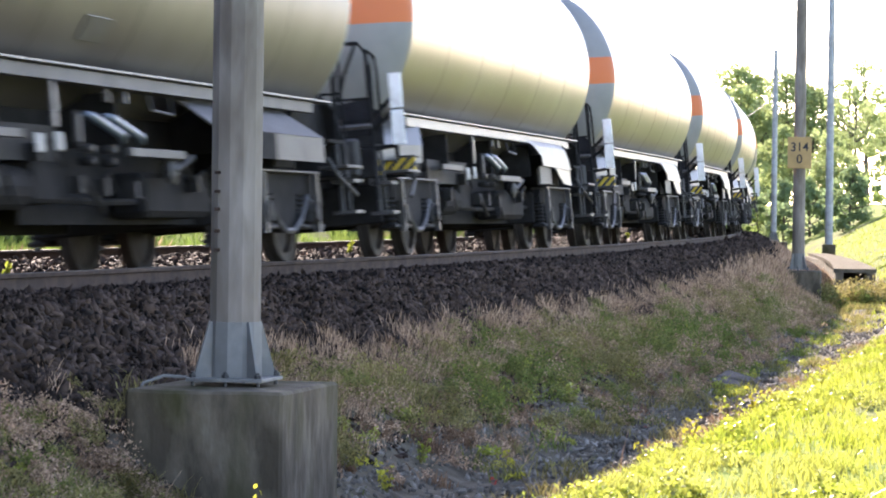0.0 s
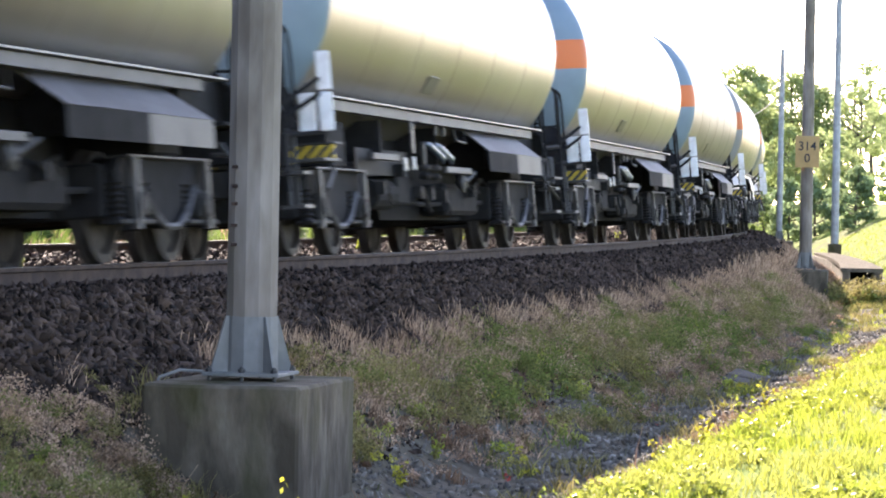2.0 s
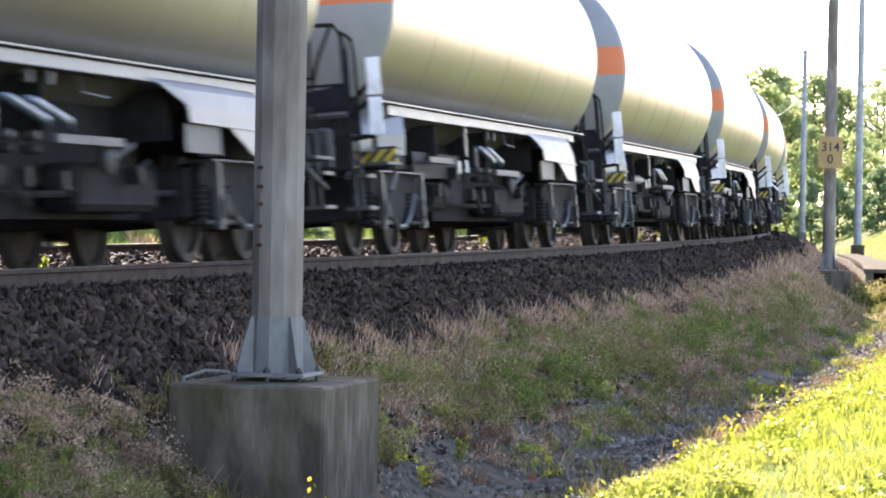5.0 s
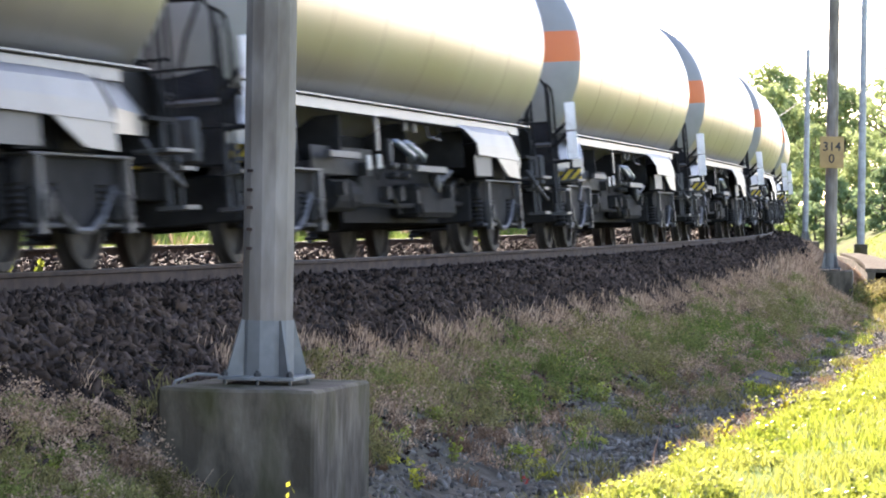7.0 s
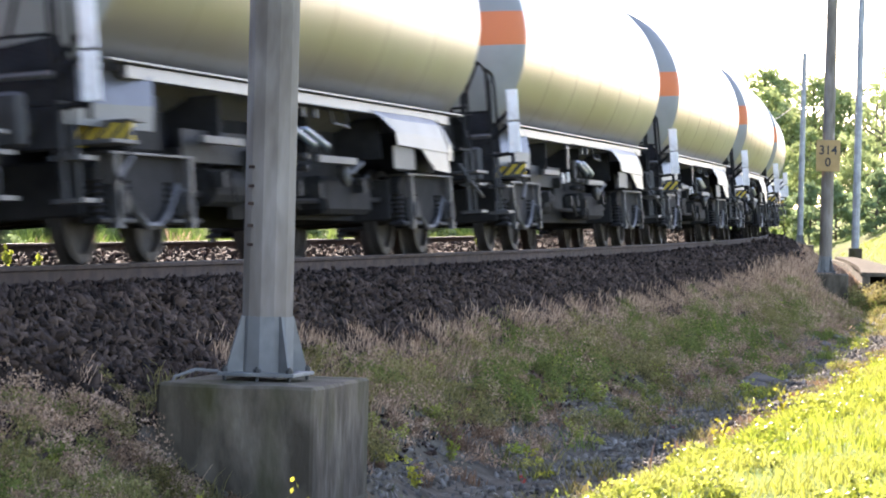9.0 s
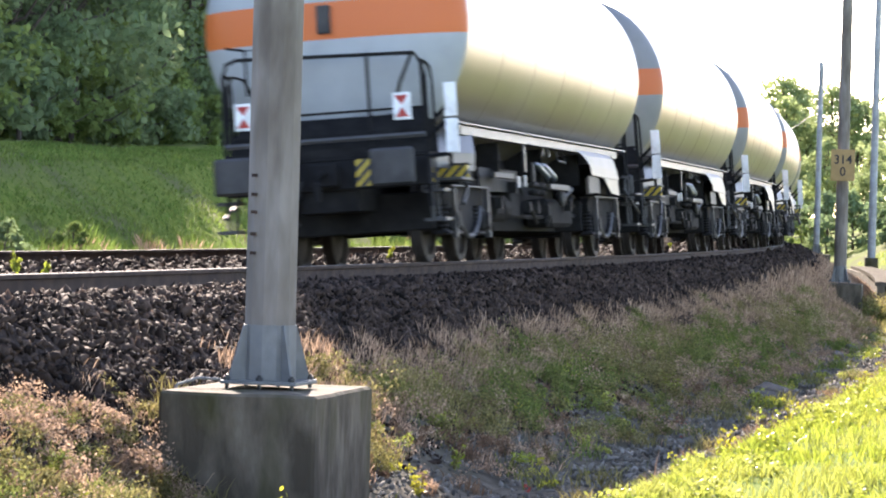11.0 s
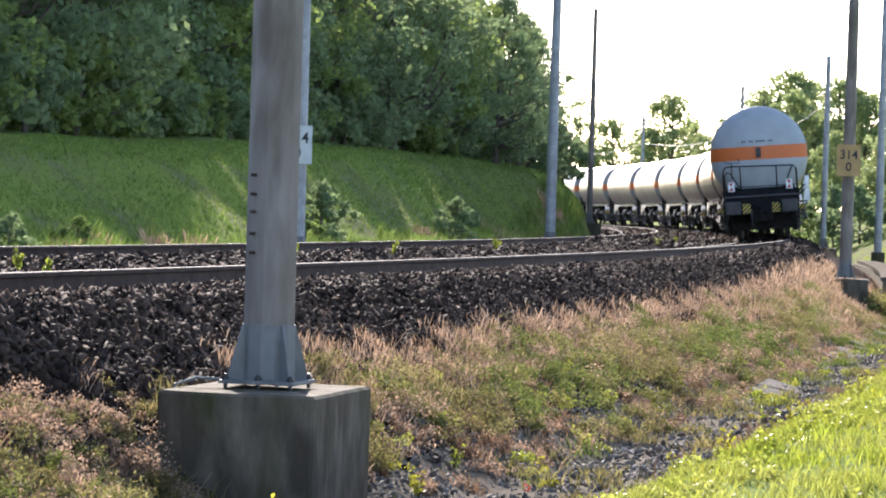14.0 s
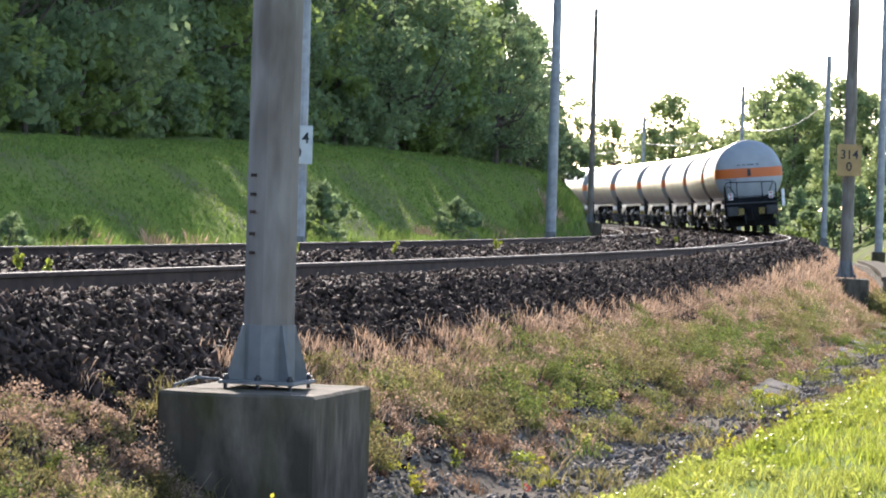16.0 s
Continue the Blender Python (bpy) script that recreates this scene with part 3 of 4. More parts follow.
    part("step_stay", tube(bmesh.new(), [(f(1.85), y * 1.24, 1.0), (f(1.8), y * 1.34, 0.8), (f(1.3), y * 1.38, 0.62)], 0.022), mid, th)


def end_railing(th, e):
    """Railing, saddle, buffers and coupling of one end."""
    def f(u):
        return LONG - u if e else u
    dark, grey = M["frame_dark"], M["frame_grey"]
    part("headstock", boxed(*span(f(0.62), f(0.80)), -1.16, 1.16, 0.84, 1.17, 0.015), dark, th)
    part("end_platform", boxed(*span(f(0.62), f(1.35)), -1.15, 1.15, 1.175, 1.21), dark, th)
    # saddle: a dark bulging cradle under the dished end
    bm = skin(bmesh.new(), [[(f(0.98), -1.20, 1.21), (f(0.84), -0.6, 1.21), (f(0.84), 0.6, 1.21), (f(0.98), 1.20, 1.21)],
                            [(f(1.05), -1.16, 1.50), (f(0.88), -0.6, 1.48), (f(0.88), 0.6, 1.48), (f(1.05), 1.16, 1.50)],
                            [(f(1.22), -1.00, 1.74), (f(1.06), -0.6, 1.66), (f(1.06), 0.6, 1.66), (f(1.22), 1.00, 1.74)]], 0.03)
    part("saddle", bm, dark, th)
    for side in (-1, 1):
        if e:
            bm = plate_xz(bmesh.new(), [(f(1.0), 1.21), (f(1.06), 1.52), (f(1.25), 1.74), (f(1.75), 1.70), (f(2.3), 1.52), (f(2.4), 1.21)], *span(side * 0.98, side * 1.02))
            part("saddle_cheek", bm, dark, th)
        y = side * 0.875
        bm = lathe(bmesh.new(), [(f(0.62), 0.13), (f(0.3), 0.12), (f(0.3), 0.085), (f(0.06), 0.085)], "X", 14, (0, y, 1.05))
        bf = part("buffer", bm, dark, th)
        part("buffer_head", boxed(*span(f(0.0), f(0.06)), y - 0.25, y + 0.25, 0.84, 1.25, 0.03), M["frame_mid"], bf, "dusty rectangular buffer head")
        hz = part("hazard_panel", boxed(-0.006, 0.006, -0.125, 0.125, -0.15, 0.15), M["hazard"], th, "yellow and black striped panel")
        hz.matrix_local = pose(f(0.61), side * 0.46, 1.02)
        # corner steps and grab irons
        bm = bmesh.new()
        for u in (0.70, 1.02):
            tube(bm, [(f(u), side * 1.16, 0.46), (f(u), side * 1.14, 1.18)], 0.022)
        box(bm, *span(f(0.68), f(1.04)), *span(side * 1.06, side * 1.30), 0.44, 0.475)
        box(bm, *span(f(0.68), f(1.04)), *span(side * 1.06, side * 1.30), 0.76, 0.795)
        part("step", bm, M["frame_mid"], th)
        bm = bmesh.new()
        tube(bm, [(f(0.7), side * 1.13, 2.22), (f(1.0), side * 1.15, 2.16), (f(1.08), side * 1.15, 2.0), (f(1.1), side * 1.16, 1.2)], 0.016)
        tube(bm, [(f(0.85), side * 1.13, 1.24), (f(0.85), side * 1.13, 2.05), (f(0.95), side * 1.14, 2.2)], 0.015)
        part("grab_iron", bm, dark, th)
    part("draw_gear", boxed(*span(f(0.45), f(0.62)), -0.16, 0.16, 0.88, 1.14, 0.02), dark, th)
    part("coupling", tube(bmesh.new(), [(f(0.62), 0, 1.03), (f(0.25), 0, 1.02), (f(0.12), 0, 0.9), (f(0.16), 0, 0.72)], 0.045), dark, th)
    part("brake_hose", tube(bmesh.new(), [(f(0.6), 0.3, 0.95), (f(0.35), 0.32, 0.70), (f(0.2), 0.30, 0.55), (f(0.3), 0.28, 0.48)], 0.028), M["black"], th)
    bm = bmesh.new()
    X = f(0.66)
    tube(bm, [(X, -1.15, 0.60), (X, -1.13, 2.18), (X, -1.05, 2.30), (X, 0.96, 2.36), (X, 1.08, 2.32), (X, 1.13, 2.18), (X, 1.15, 0.60)], 0.017 if e else 0.024)
    for y in (-0.52, 0.60):
        tube(bm, [(X, y, 1.2), (X, y, 2.34)], 0.02)
    tube(bm, [(X, -1.02, 2.28), (X, -0.88, 1.98), (X, -0.80, 1.70)], 0.02)
    tube(bm, [(X, 1.08, 1.30), (X, 1.10, 2.05), (X, 1.02, 2.18), (X, 0.90, 2.14), (X, 0.66, 1.72)], 0.02)
    tube(bm, [(X, 0.86, 1.95), (X, 0.86, 2.46), (X, 0.62, 2.46), (X, 0.62, 2.58)], 0.016)
    tube(bm, [(X, 0.86, 2.46), (X, 1.08, 2.50)], 0.016)
    tube(bm, [(X, -1.13, 1.70), (X, 1.13, 1.70)], 0.016)
    part("end_railing", bm, dark, th)
    part("railing_bar", tube(bmesh.new(), [(f(0.63), -1.14, 1.40), (f(0.63), 1.14, 1.40)], 0.032), grey, th)
    part("toe_board", boxed(*span(f(0.64), f(0.67)), -1.13, 1.13, 1.215, 1.30), dark, th)


def wagon(kind):
    """A bogie tank wagon: x runs forwards from the rear buffers, z up from the rail heads."""
    th = empty("tank_wagon")
    x0, x1 = 0.95, LONG - 0.95
    dish = [(0.0, 0.02), (0.015, 0.35), (0.06, 0.70), (0.13, 1.0), (0.23, 1.22), (0.34, 1.37), (0.44, 1.455), (0.53, TANK_R - 0.004), (0.60, TANK_R - 0.001)]
    bm = lathe(bmesh.new(), [(x0 + 0.60 - 0.02, TANK_R)] + [(x0 + 0.6 + (x1 - x0 - 1.2) * i / 12, TANK_R) for i in range(1, 12)] + [(x1 - 0.58, TANK_R)], "X", 64, (0, 0, TANK_Z), cap=False)
    part("tank_barrel", bm, M["tank"], th, "satin silver-grey cylindrical barrel", True)
    for i in range(1, 6):
        x = x0 + 0.6 + (x1 - x0 - 1.2) * i / 6
        part("weld_seam", lathe(bmesh.new(), [(x - 0.02, TANK_R), (x - 0.008, TANK_R + 0.004), (x + 0.008, TANK_R + 0.004), (x + 0.02, TANK_R)], "X", 64, (0, 0, TANK_Z), cap=False), M["tank"], th, smooth=True)
    for end in (0, 1):
        bm = lathe(bmesh.new(), dish, "X", 64)
        hd = part("tank_end", bm, M["head_blue" if kind == "blue" else "head"], th, "grey-blue dished tank end with an orange band", True)
        hd.matrix_local = pose(x0, 0, TANK_Z) if not end else pose(x1, 0, TANK_Z, 0, 0, 180)
        part("placard_box", boxed(-0.06, 0.03, -0.075, 0.075, -0.10, 0.22, 0.01), M["frame_mid"], hd)
        for k in range(13):
            if k in (2, 5, 10):
                continue
            part("number_bar", boxed(0.012, 0.045, 0.46 - k * 0.075, 0.505 - k * 0.075, 0.38, 0.44), M["black"], hd)
    dark, grey, mid = M["frame_dark"], M["frame_grey"], M["frame_mid"]
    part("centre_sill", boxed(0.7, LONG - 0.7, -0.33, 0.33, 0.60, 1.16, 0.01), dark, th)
    for side in (-1, 1):
        y = side * 1.16
        # side sill: pale ledge on top, web below
        part("side_sill", boxed(2.2, LONG - 2.2, *span(y, y + side * 0.06), 1.435, 1.545, 0.006), grey if kind == "grey" else mid, th, "pale grey side sill")
        part("sill_ledge", boxed(1.6, LONG - 1.6, *span(y - side * 0.04, y + side * 0.11), 1.55, 1.572, 0.004), grey, th)
        part("sill_flange", boxed(6.35, LONG - 6.35, *span(y, y + side * 0.14), 1.418, 1.433, 0.004), mid, th)
        for e in (0, 1):
            corner_panels(th, kind, e, side)
        hz = part("hazard_panel", boxed(-0.02, 0.02, -0.235, 0.235, -0.085, 0.085, 0.004), M["hazard"], th, "yellow and black striped panel")
        hz.matrix_local = pose(1.83, side * 1.12, 0.985)
        part("panel_shelf", boxed(1.80, 2.2, *span(side * 0.88, side * 1.36), 1.075, 1.095), mid, th)
        if side > 0:
            continue
        # white boards on an outrigger at the rear corner
        bx = 0.6 if kind == "grey" else 1.20
        for z in (1.175, 1.57):
            part("label_board", boxed(bx, bx + 0.025, *span(side * 1.37, side * 1.51), z, z + 0.375, 0.008), M["plate"], th, "white enamel label board")
        if kind == "blue":
            part("label_board", boxed(bx - 0.02, bx + 0.005, *span(side * 1.17, side * 1.34), 1.175, 1.55, 0.008), M["plate"], th, "white enamel label board")
        part("board_post", boxed(bx + 0.03, bx + 0.07, *span(side * 1.38, side * 1.42), 1.05, 1.93), dark, th)
        bm = bmesh.new()
        tube(bm, [(0.72, side * 1.05, 1.40), (bx + 0.04, side * 1.40, 1.70)], 0.024)
        tube(bm, [(0.72, side * 1.05, 1.26), (bx + 0.04, side * 1.40, 1.55)], 0.024)
        tube(bm, [(0.70, side * 1.05, 1.14), (bx + 0.06, side * 1.40, 1.17)], 0.026)
        part("board_bracket", bm, dark, th)
    for e in (0, 1):
        end_railing(th, e)
        fx = 3.0 if not e else LONG - 3.0
        bogie_part(th, fx)
        for dx in (-1.34, 1.34):
            part("bogie_end_beam", boxed(fx + dx - 0.05, fx + dx + 0.05, -0.98, 0.98, 0.36, 0.80, 0.02), dark, th)
        part("bolster", boxed(fx - 0.4, fx + 0.4, -1.1, 1.1, 0.88, 1.35, 0.02), dark, th)
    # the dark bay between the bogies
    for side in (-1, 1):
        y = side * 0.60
        # dark back sheets added to give the bay its deep shade
        part("cavity_shade_sheet", boxed(2.2, 7.0, *span(y, y + side * 0.02), 0.70, 1.50), dark, th)
        part("cavity_shade_sheet", boxed(7.0, LONG - 4.6, *span(y, y + side * 0.02), 0.38, 1.50), dark, th)
        part("lower_plate", boxed(4.3, 6.9, *span(side * 0.98, side * 1.0), 0.84, 1.12), M["bogie"], th)
        for x in (5.15, 8.2, 11.25):
            part("frame_rib", boxed(x - 0.03, x + 0.03, *span(side * 0.62, side * 1.10), 1.0, 1.43), dark, th)
        for x, w, z in ((5.2, 1.1, 0.64),):
            bm = lathe(bmesh.new(), [(x, 0.05), (x + 0.05, 0.17), (x + w - 0.05, 0.17), (x + w, 0.05)], "X", 14, (0, side * 0.86, z))
            part("air_reservoir", bm, dark, th)
        part("valve_box", boxed(6.3, 7.0, *span(side * 0.64, side * 1.0), 0.52, 0.86, 0.03), dark, th)
        part("brake_cylinder", boxed(9.2, 11.2, *span(side * 0.64, side * 0.98), 0.42, 0.80, 0.05), dark, th)
        # pale bracket, hanging tag and small plates
        part("sill_hanger", boxed(6.24, 6.32, *span(side * 1.20, side * 1.23), 1.08, 1.43, 0.006), grey, th)
        for x in (7.55, 8.0):
            part("sill_hanger", boxed(x, x + 0.08, *span(side * 1.20, side * 1.24), 1.31, 1.42, 0.006), mid, th)
        tag = boxed(6.72, 6.84, *span(side * 1.21, side * 1.25), 0.94, 1.22, 0.035)
        part("hanging_tag", tag, mid, th)
        for x, z in ((5.92, 0.88), (6.38, 0.90)):
            part("name_plate", boxed(x, x + 0.16, *span(side * 1.17, side * 1.19), z, z + 0.15, 0.01), M["name"], th)
        # pair of bluish hoses slanting under the sill
        for k in range(2):
            x = 7.0 + 0.50 * k
            bm = tube(bmesh.new(), [(x, side * 1.22, 1.20), (x + 0.10, side * 1.24, 1.185), (x + 0.85, side * 1.24, 1.05), (x + 1.0, side * 1.20, 1.01)], [0.02, 0.036, 0.036, 0.02], 10)
            part("hose", bm, M["blue"], th, "bluish capped flexible hose")
            for z in (0.94, 0.84):
                part("cock", lathe(bmesh.new(), [(side * 1.08, 0.03), (side * 1.16, 0.045), (side * 1.21, 0.03)], "Y", 10, (x + 0.2 + 0.05 * k, 0, z)), mid if z > 0.9 else M["bogie"], th)
        part("channel_bar", boxed(8.15, 9.7, *span(side * 1.16, side * 1.22), 0.89, 0.965, 0.006), mid, th, "dusty channel bar")
        part("channel_bar", boxed(4.3, 5.6, *span(side * 1.14, side * 1.20), 0.98, 1.05, 0.006), mid, th)
        bm = lathe(bmesh.new(), [(side * 1.05, 0.05), (side * 1.10, 0.12), (side * 1.14, 0.12), (side * 1.17, 0.05)], "Y", 14, (9.55, 0, 0.80))
        part("brake_handwheel", bm, mid, th)
        part("brake_lever", tube(bmesh.new(), [(9.55, side * 1.16, 0.80), (9.95, side * 1.2, 0.92)], 0.025), mid, th)
        part("brake_rod", tube(bmesh.new(), [(3.4, side * 0.86, 0.60), (8.2, side * 0.9, 0.54), (13.0, side * 0.86, 0.60)], 0.03), dark, th)
        part("hand_rail", tube(bmesh.new(), [(8.7, side * 1.22, 1.41), (8.72, side * 1.24, 1.28), (9.3, side * 1.24, 1.26), (9.32, side * 1.22, 1.41)], 0.014), mid, th)
        rnd = random.Random(31 if side > 0 else 32)
        for k in range(7):
            x = 5.4 + k * 0.85 + rnd.uniform(-0.2, 0.2)
            z = rnd.uniform(0.62, 0.95)
            bm = tube(bmesh.new(), [(x, side * 1.03, z), (x + rnd.uniform(0.1, 0.5), side * 1.07, z + rnd.uniform(-0.12, 0.12)), (x + rnd.uniform(0.3, 0.7), side * 1.05, z - rnd.uniform(0.0, 0.25))], rnd.uniform(0.012, 0.028))
            box(bm, x - 0.05, x + 0.05, *span(side * 1.0, side * 1.10), z - 0.07, z + 0.07)
            part("pipe_fitting", bm, M["bogie"], th)
    if kind == "blue":
        for side in (-1, 1):
            pl = part("barrel_placard", boxed(-0.30, 0.30, -0.11, 0.11, 0.0, 0.008, 0.003), M["frame_grey"], th, "pale data panel on the barrel")
            a = radians(-33)
            pl.matrix_local = Matrix.Translation((7.2, side * (TANK_R + 0.003) * math.cos(a), TANK_Z + (TANK_R + 0.003) * math.sin(a))) @ Matrix.Rotation(-side * (math.pi / 2 - a), 4, "X")
        bm = tube(bmesh.new(), [(1.4, -0.25, 4.27), (5, -0.25, 4.34), (11, -0.25, 4.34), (15, -0.25, 4.27)], 0.022)
        for x in (2.5, 5, 8, 11, 13.5):
            tube(bm, [(x, -0.25, 4.17), (x, -0.25, 4.33)], 0.018)
        part("top_rail", bm, dark, th)
    part("manway", lathe(bmesh.new(), [(TANK_Z + TANK_R - 0.05, 0.30), (TANK_Z + TANK_R + 0.03, 0.30), (TANK_Z + TANK_R + 0.05, 0.02)], "Z", 18, (8.2, 0, 0)), M["tank"], th)
    return tagged(th, "grey bogie gas tank wagon with orange-banded ends" if kind == "grey" else "silver bogie tank wagon with blue-grey ends and orange band", "tank wagon", "wagons of the freight train")


WHEEL = 0.482
COUNT = 27
first_grey, first_blue = wagon("grey"), wagon("blue")
TRAIN = [first_grey]
for k in range(1, COUNT):
    if 11 <= k <= 14:
        TRAIN.append(first_blue if k == 12 else copy_thing(first_blue, Matrix.Identity(4)))
    else:
        TRAIN.append(copy_thing(first_grey, Matrix.Identity(4)))

# the ends inside the train are a darker, less blue grey than the last one
DARKER_END = None
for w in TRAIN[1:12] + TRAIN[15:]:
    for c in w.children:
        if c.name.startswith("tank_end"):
            if DARKER_END is None:
                DARKER_END = c.data.copy()
                DARKER_END.materials[0] = M["head_darker"]
            c.data = DARKER_END

# one barrel among them has lost its shine
for c in TRAIN[14].children:
    if c.name.startswith(("tank_barrel", "weld_seam")):
        c.data = c.data.copy()
        c.data.materials[0] = M["tank_dull"]
TRAIN[14]["label"] = "dull weathered tank wagon with blue-grey ends and orange band"

# marker boards on the last wagon
for side in (-1, 1):
    mb = part("marker_board", boxed(-0.012, 0.012, -0.10, 0.10, -0.15, 0.15, 0.004), M["plate"], TRAIN[0], "white end board with red triangles")
    mb.matrix_local = pose(0.60, side * 0.90, 1.72)
    for up in (-1, 1):
        bm = bmesh.new()
        vs = [bm.verts.new(v) for v in ((-0.015, -0.075, up * 0.12), (-0.015, 0.075, up * 0.12), (-0.015, 0, up * 0.01))]
        bm.faces.new(vs)
        bmesh.ops.solidify(bm, geom=bm.faces[:], thickness=0.003)
        part("red_triangle", bm, M["red"], mb)


def wagon_pose(s):
    """Both bogies on the rails, leaning with the cant."""
    dz = -0.75 * math.sin(CANT)
    a, b = along(s + 3.0, 0, dz), along(s + LONG - 3.0, 0, dz)
    f = (b - a).normalized()
    m = Matrix.Translation(a) @ f.to_track_quat("X", "Z").to_matrix().to_4x4() @ Matrix.Rotation(-CANT, 4, "X")
    return m @ Matrix.Translation((-3.0, 0, 0))


def rear_at(t, k):
    return 80.12 + 22.499 * (t - 16) + 0.00341 * (t - 16) ** 2 - 0.95 + k * LONG


# ---- vegetation ----
def flat_mesh(name, V, loops, starts, material):
    me = bpy.data.meshes.new(name)
    me.vertices.add(len(V))
    me.vertices.foreach_set("co", V.ravel())
    me.loops.add(len(loops))
    me.loops.foreach_set("vertex_index", loops)
    me.polygons.add(len(starts))
    me.polygons.foreach_set("loop_start", starts)
    me.update(calc_edges=True)
    me.materials.append(material)
    return me


def blades(name, count, place, height, width, material, label, seed, bend=0.4, head=0.0):
    """Grass: many single bent blades in one object. place(rnd) gives along, offset."""
    rnd = np.random.default_rng(seed)
    n = 5
    V = np.empty((count * n, 3))
    for i in range(count):
        s, o = place(rnd)
        if -46.9 < s < -45.1 and 2.42 < o < 3.75:
            s += 1.9
        if 8.0 < s < 15.6 and 2.75 < o < 3.8:
            s -= 9.0
        c = np.array(along(s, o, (max(ground_z(s, o), bed_z(s, o)) if 0.8 < o < 2.6 else ground_z(s, o)) - 0.02))
        hgt = height * rnd.uniform(0.45, 1.3)
        a = rnd.uniform(0, 2 * math.pi)
        d = np.array((math.cos(a), math.sin(a), 0)) * width * 0.5 * rnd.uniform(0.7, 1.3)
        b = rnd.uniform(0, 2 * math.pi)
        lean = np.array((math.cos(b), math.sin(b), 0)) * hgt * bend * rnd.uniform(0.2, 1.2)
        if head:
            mid = c + lean * 0.6 + np.array((0, 0, hgt * 0.72))
            V[i * n:(i + 1) * n] = (c - d * 0.3, c + d * 0.3, mid + d * head, mid - d * head, c + lean + np.array((0, 0, hgt)))
        else:
            mid = c + lean * 0.35 + np.array((0, 0, hgt * 0.6))
            V[i * n:(i + 1) * n] = (c - d, c + d, mid + d * 0.8, mid - d * 0.8, c + lean + np.array((0, 0, hgt)))
    k = np.arange(count) * n
    loops = np.stack([k, k + 1, k + 2, k + 3, k + 3, k + 2, k + 4], 1).ravel()
    st = np.stack([np.arange(count) * 7, np.arange(count) * 7 + 4], 1).ravel()
    return tagged(new(name, flat_mesh(name, V, loops, st, M[material])), label, "grass", kind="stuff")


def tufted(s0, s1, o0, o1, tufts, spread, seed, power=1.0):
    """Places gathered round scattered tufts."""
    rnd = np.random.default_rng(seed)
    c = [(s0 + (s1 - s0) * rnd.random() ** power, rnd.uniform(o0, o1)) for _ in range(tufts)]

    def place(r):
        s, o = c[r.integers(len(c))]
        return s + r.normal() * spread, min(max(o + r.normal() * spread * 0.6, o0 - 0.2), o1 + 0.2)
    return place


# near bank: bright meadow
def meadow(inner):
    def place(r):
        s, o = inner(r)
        return s, max(o, lerp(EDGE, s) + 0.15 * r.random()) if o < lerp(EDGE, s) else o
    return place


blades("meadow_grass", 56000, meadow(tufted(-58, 2, 5.0, 9.6, 2600, 0.10, 10, 1.2)), 0.115, 0.010, "blade", "bright backlit green grass on the near bank", 11, 0.7)
blades("meadow_grass", 48000, meadow(lambda r: (-58 + 62 * r.random() ** 1.2, 5.0 + 4.7 * r.random() ** 1.3)), 0.07, 0.013, "blade", "short green grass on the near bank", 13, 0.8)
blades("meadow_grass", 20000, lambda r: (r.uniform(-5, 90), r.uniform(4.7, 14.0)), 0.13, 0.025, "blade", "bright green grass along the ditch", 12, 0.6)
# slope between ballast and ditch
blades("dry_grass", 22000, tufted(-44, -5, 2.1, 2.75, 420, 0.13, 20), 0.16, 0.0055, "dry", "dry reddish-tan grass with seed heads on the ballast edge", 21, 0.6, 1.3)
blades("dry_grass", 30000, tufted(-5, 80, 2.1, 3.5, 900, 0.25, 22), 0.25, 0.015, "dry", "dry reddish-tan grass along the ballast edge", 23, 0.6, 1.1)
blades("dry_grass", 5000, tufted(-44, 10, 2.6, 3.9, 130, 0.12, 24), 0.13, 0.010, "dry", "dry tan grass on the ditch slope", 25, 0.8)
blades("slope_weeds", 13000, tufted(-52, 0, 2.35, 3.2, 120, 0.13, 30), 0.17, 0.010, "weed", "yellow-green weeds in clumps on the slope", 31, 0.9)
blades("slope_weeds", 14000, tufted(0, 70, 2.5, 4.2, 240, 0.25, 32), 0.18, 0.025, "weed", "yellow-green weeds in clumps on the slope", 33, 0.8)
blades("ditch_weeds", 10000, tufted(-54, 60, 3.7, 4.9, 190, 0.15, 36), 0.15, 0.014, "weed", "rank weeds filling the ditch", 37, 0.9)
blades("dry_grass", 2600, tufted(-53, -46.2, 1.95, 3.4, 60, 0.09, 60), 0.11, 0.008, "dry", "dry tan grass round the concrete block", 61, 0.7, 1.1)
blades("slope_weeds", 3000, tufted(-53, -45.9, 2.3, 3.8, 40, 0.12, 62), 0.13, 0.010, "weed", "yellow-green weeds round the concrete block", 63, 0.9)
blades("ditch_weeds", 8000, tufted(-56, -15, 4.9, 6.4, 230, 0.12, 64), 0.09, 0.010, "weed", "low weeds and dry stems at the meadow's edge", 65, 1.0)
blades("ditch_weeds", 3500, tufted(-56, -15, 4.7, 6.3, 90, 0.10, 66), 0.11, 0.010, "rust", "withered brown stems at the meadow's edge", 67, 1.0)
blades("rusty_weeds", 6000, tufted(-52, 5, 2.2, 3.8, 130, 0.11, 50), 0.14, 0.013, "rust", "reddish withered weeds on the slope", 51, 0.9)
blades("meadow_leaves", 9000, meadow(tufted(-58, 0, 5.2, 9.0, 420, 0.12, 52, 1.2)), 0.09, 0.018, "blade", "broad bright leaves among the meadow grass", 53, 1.2)
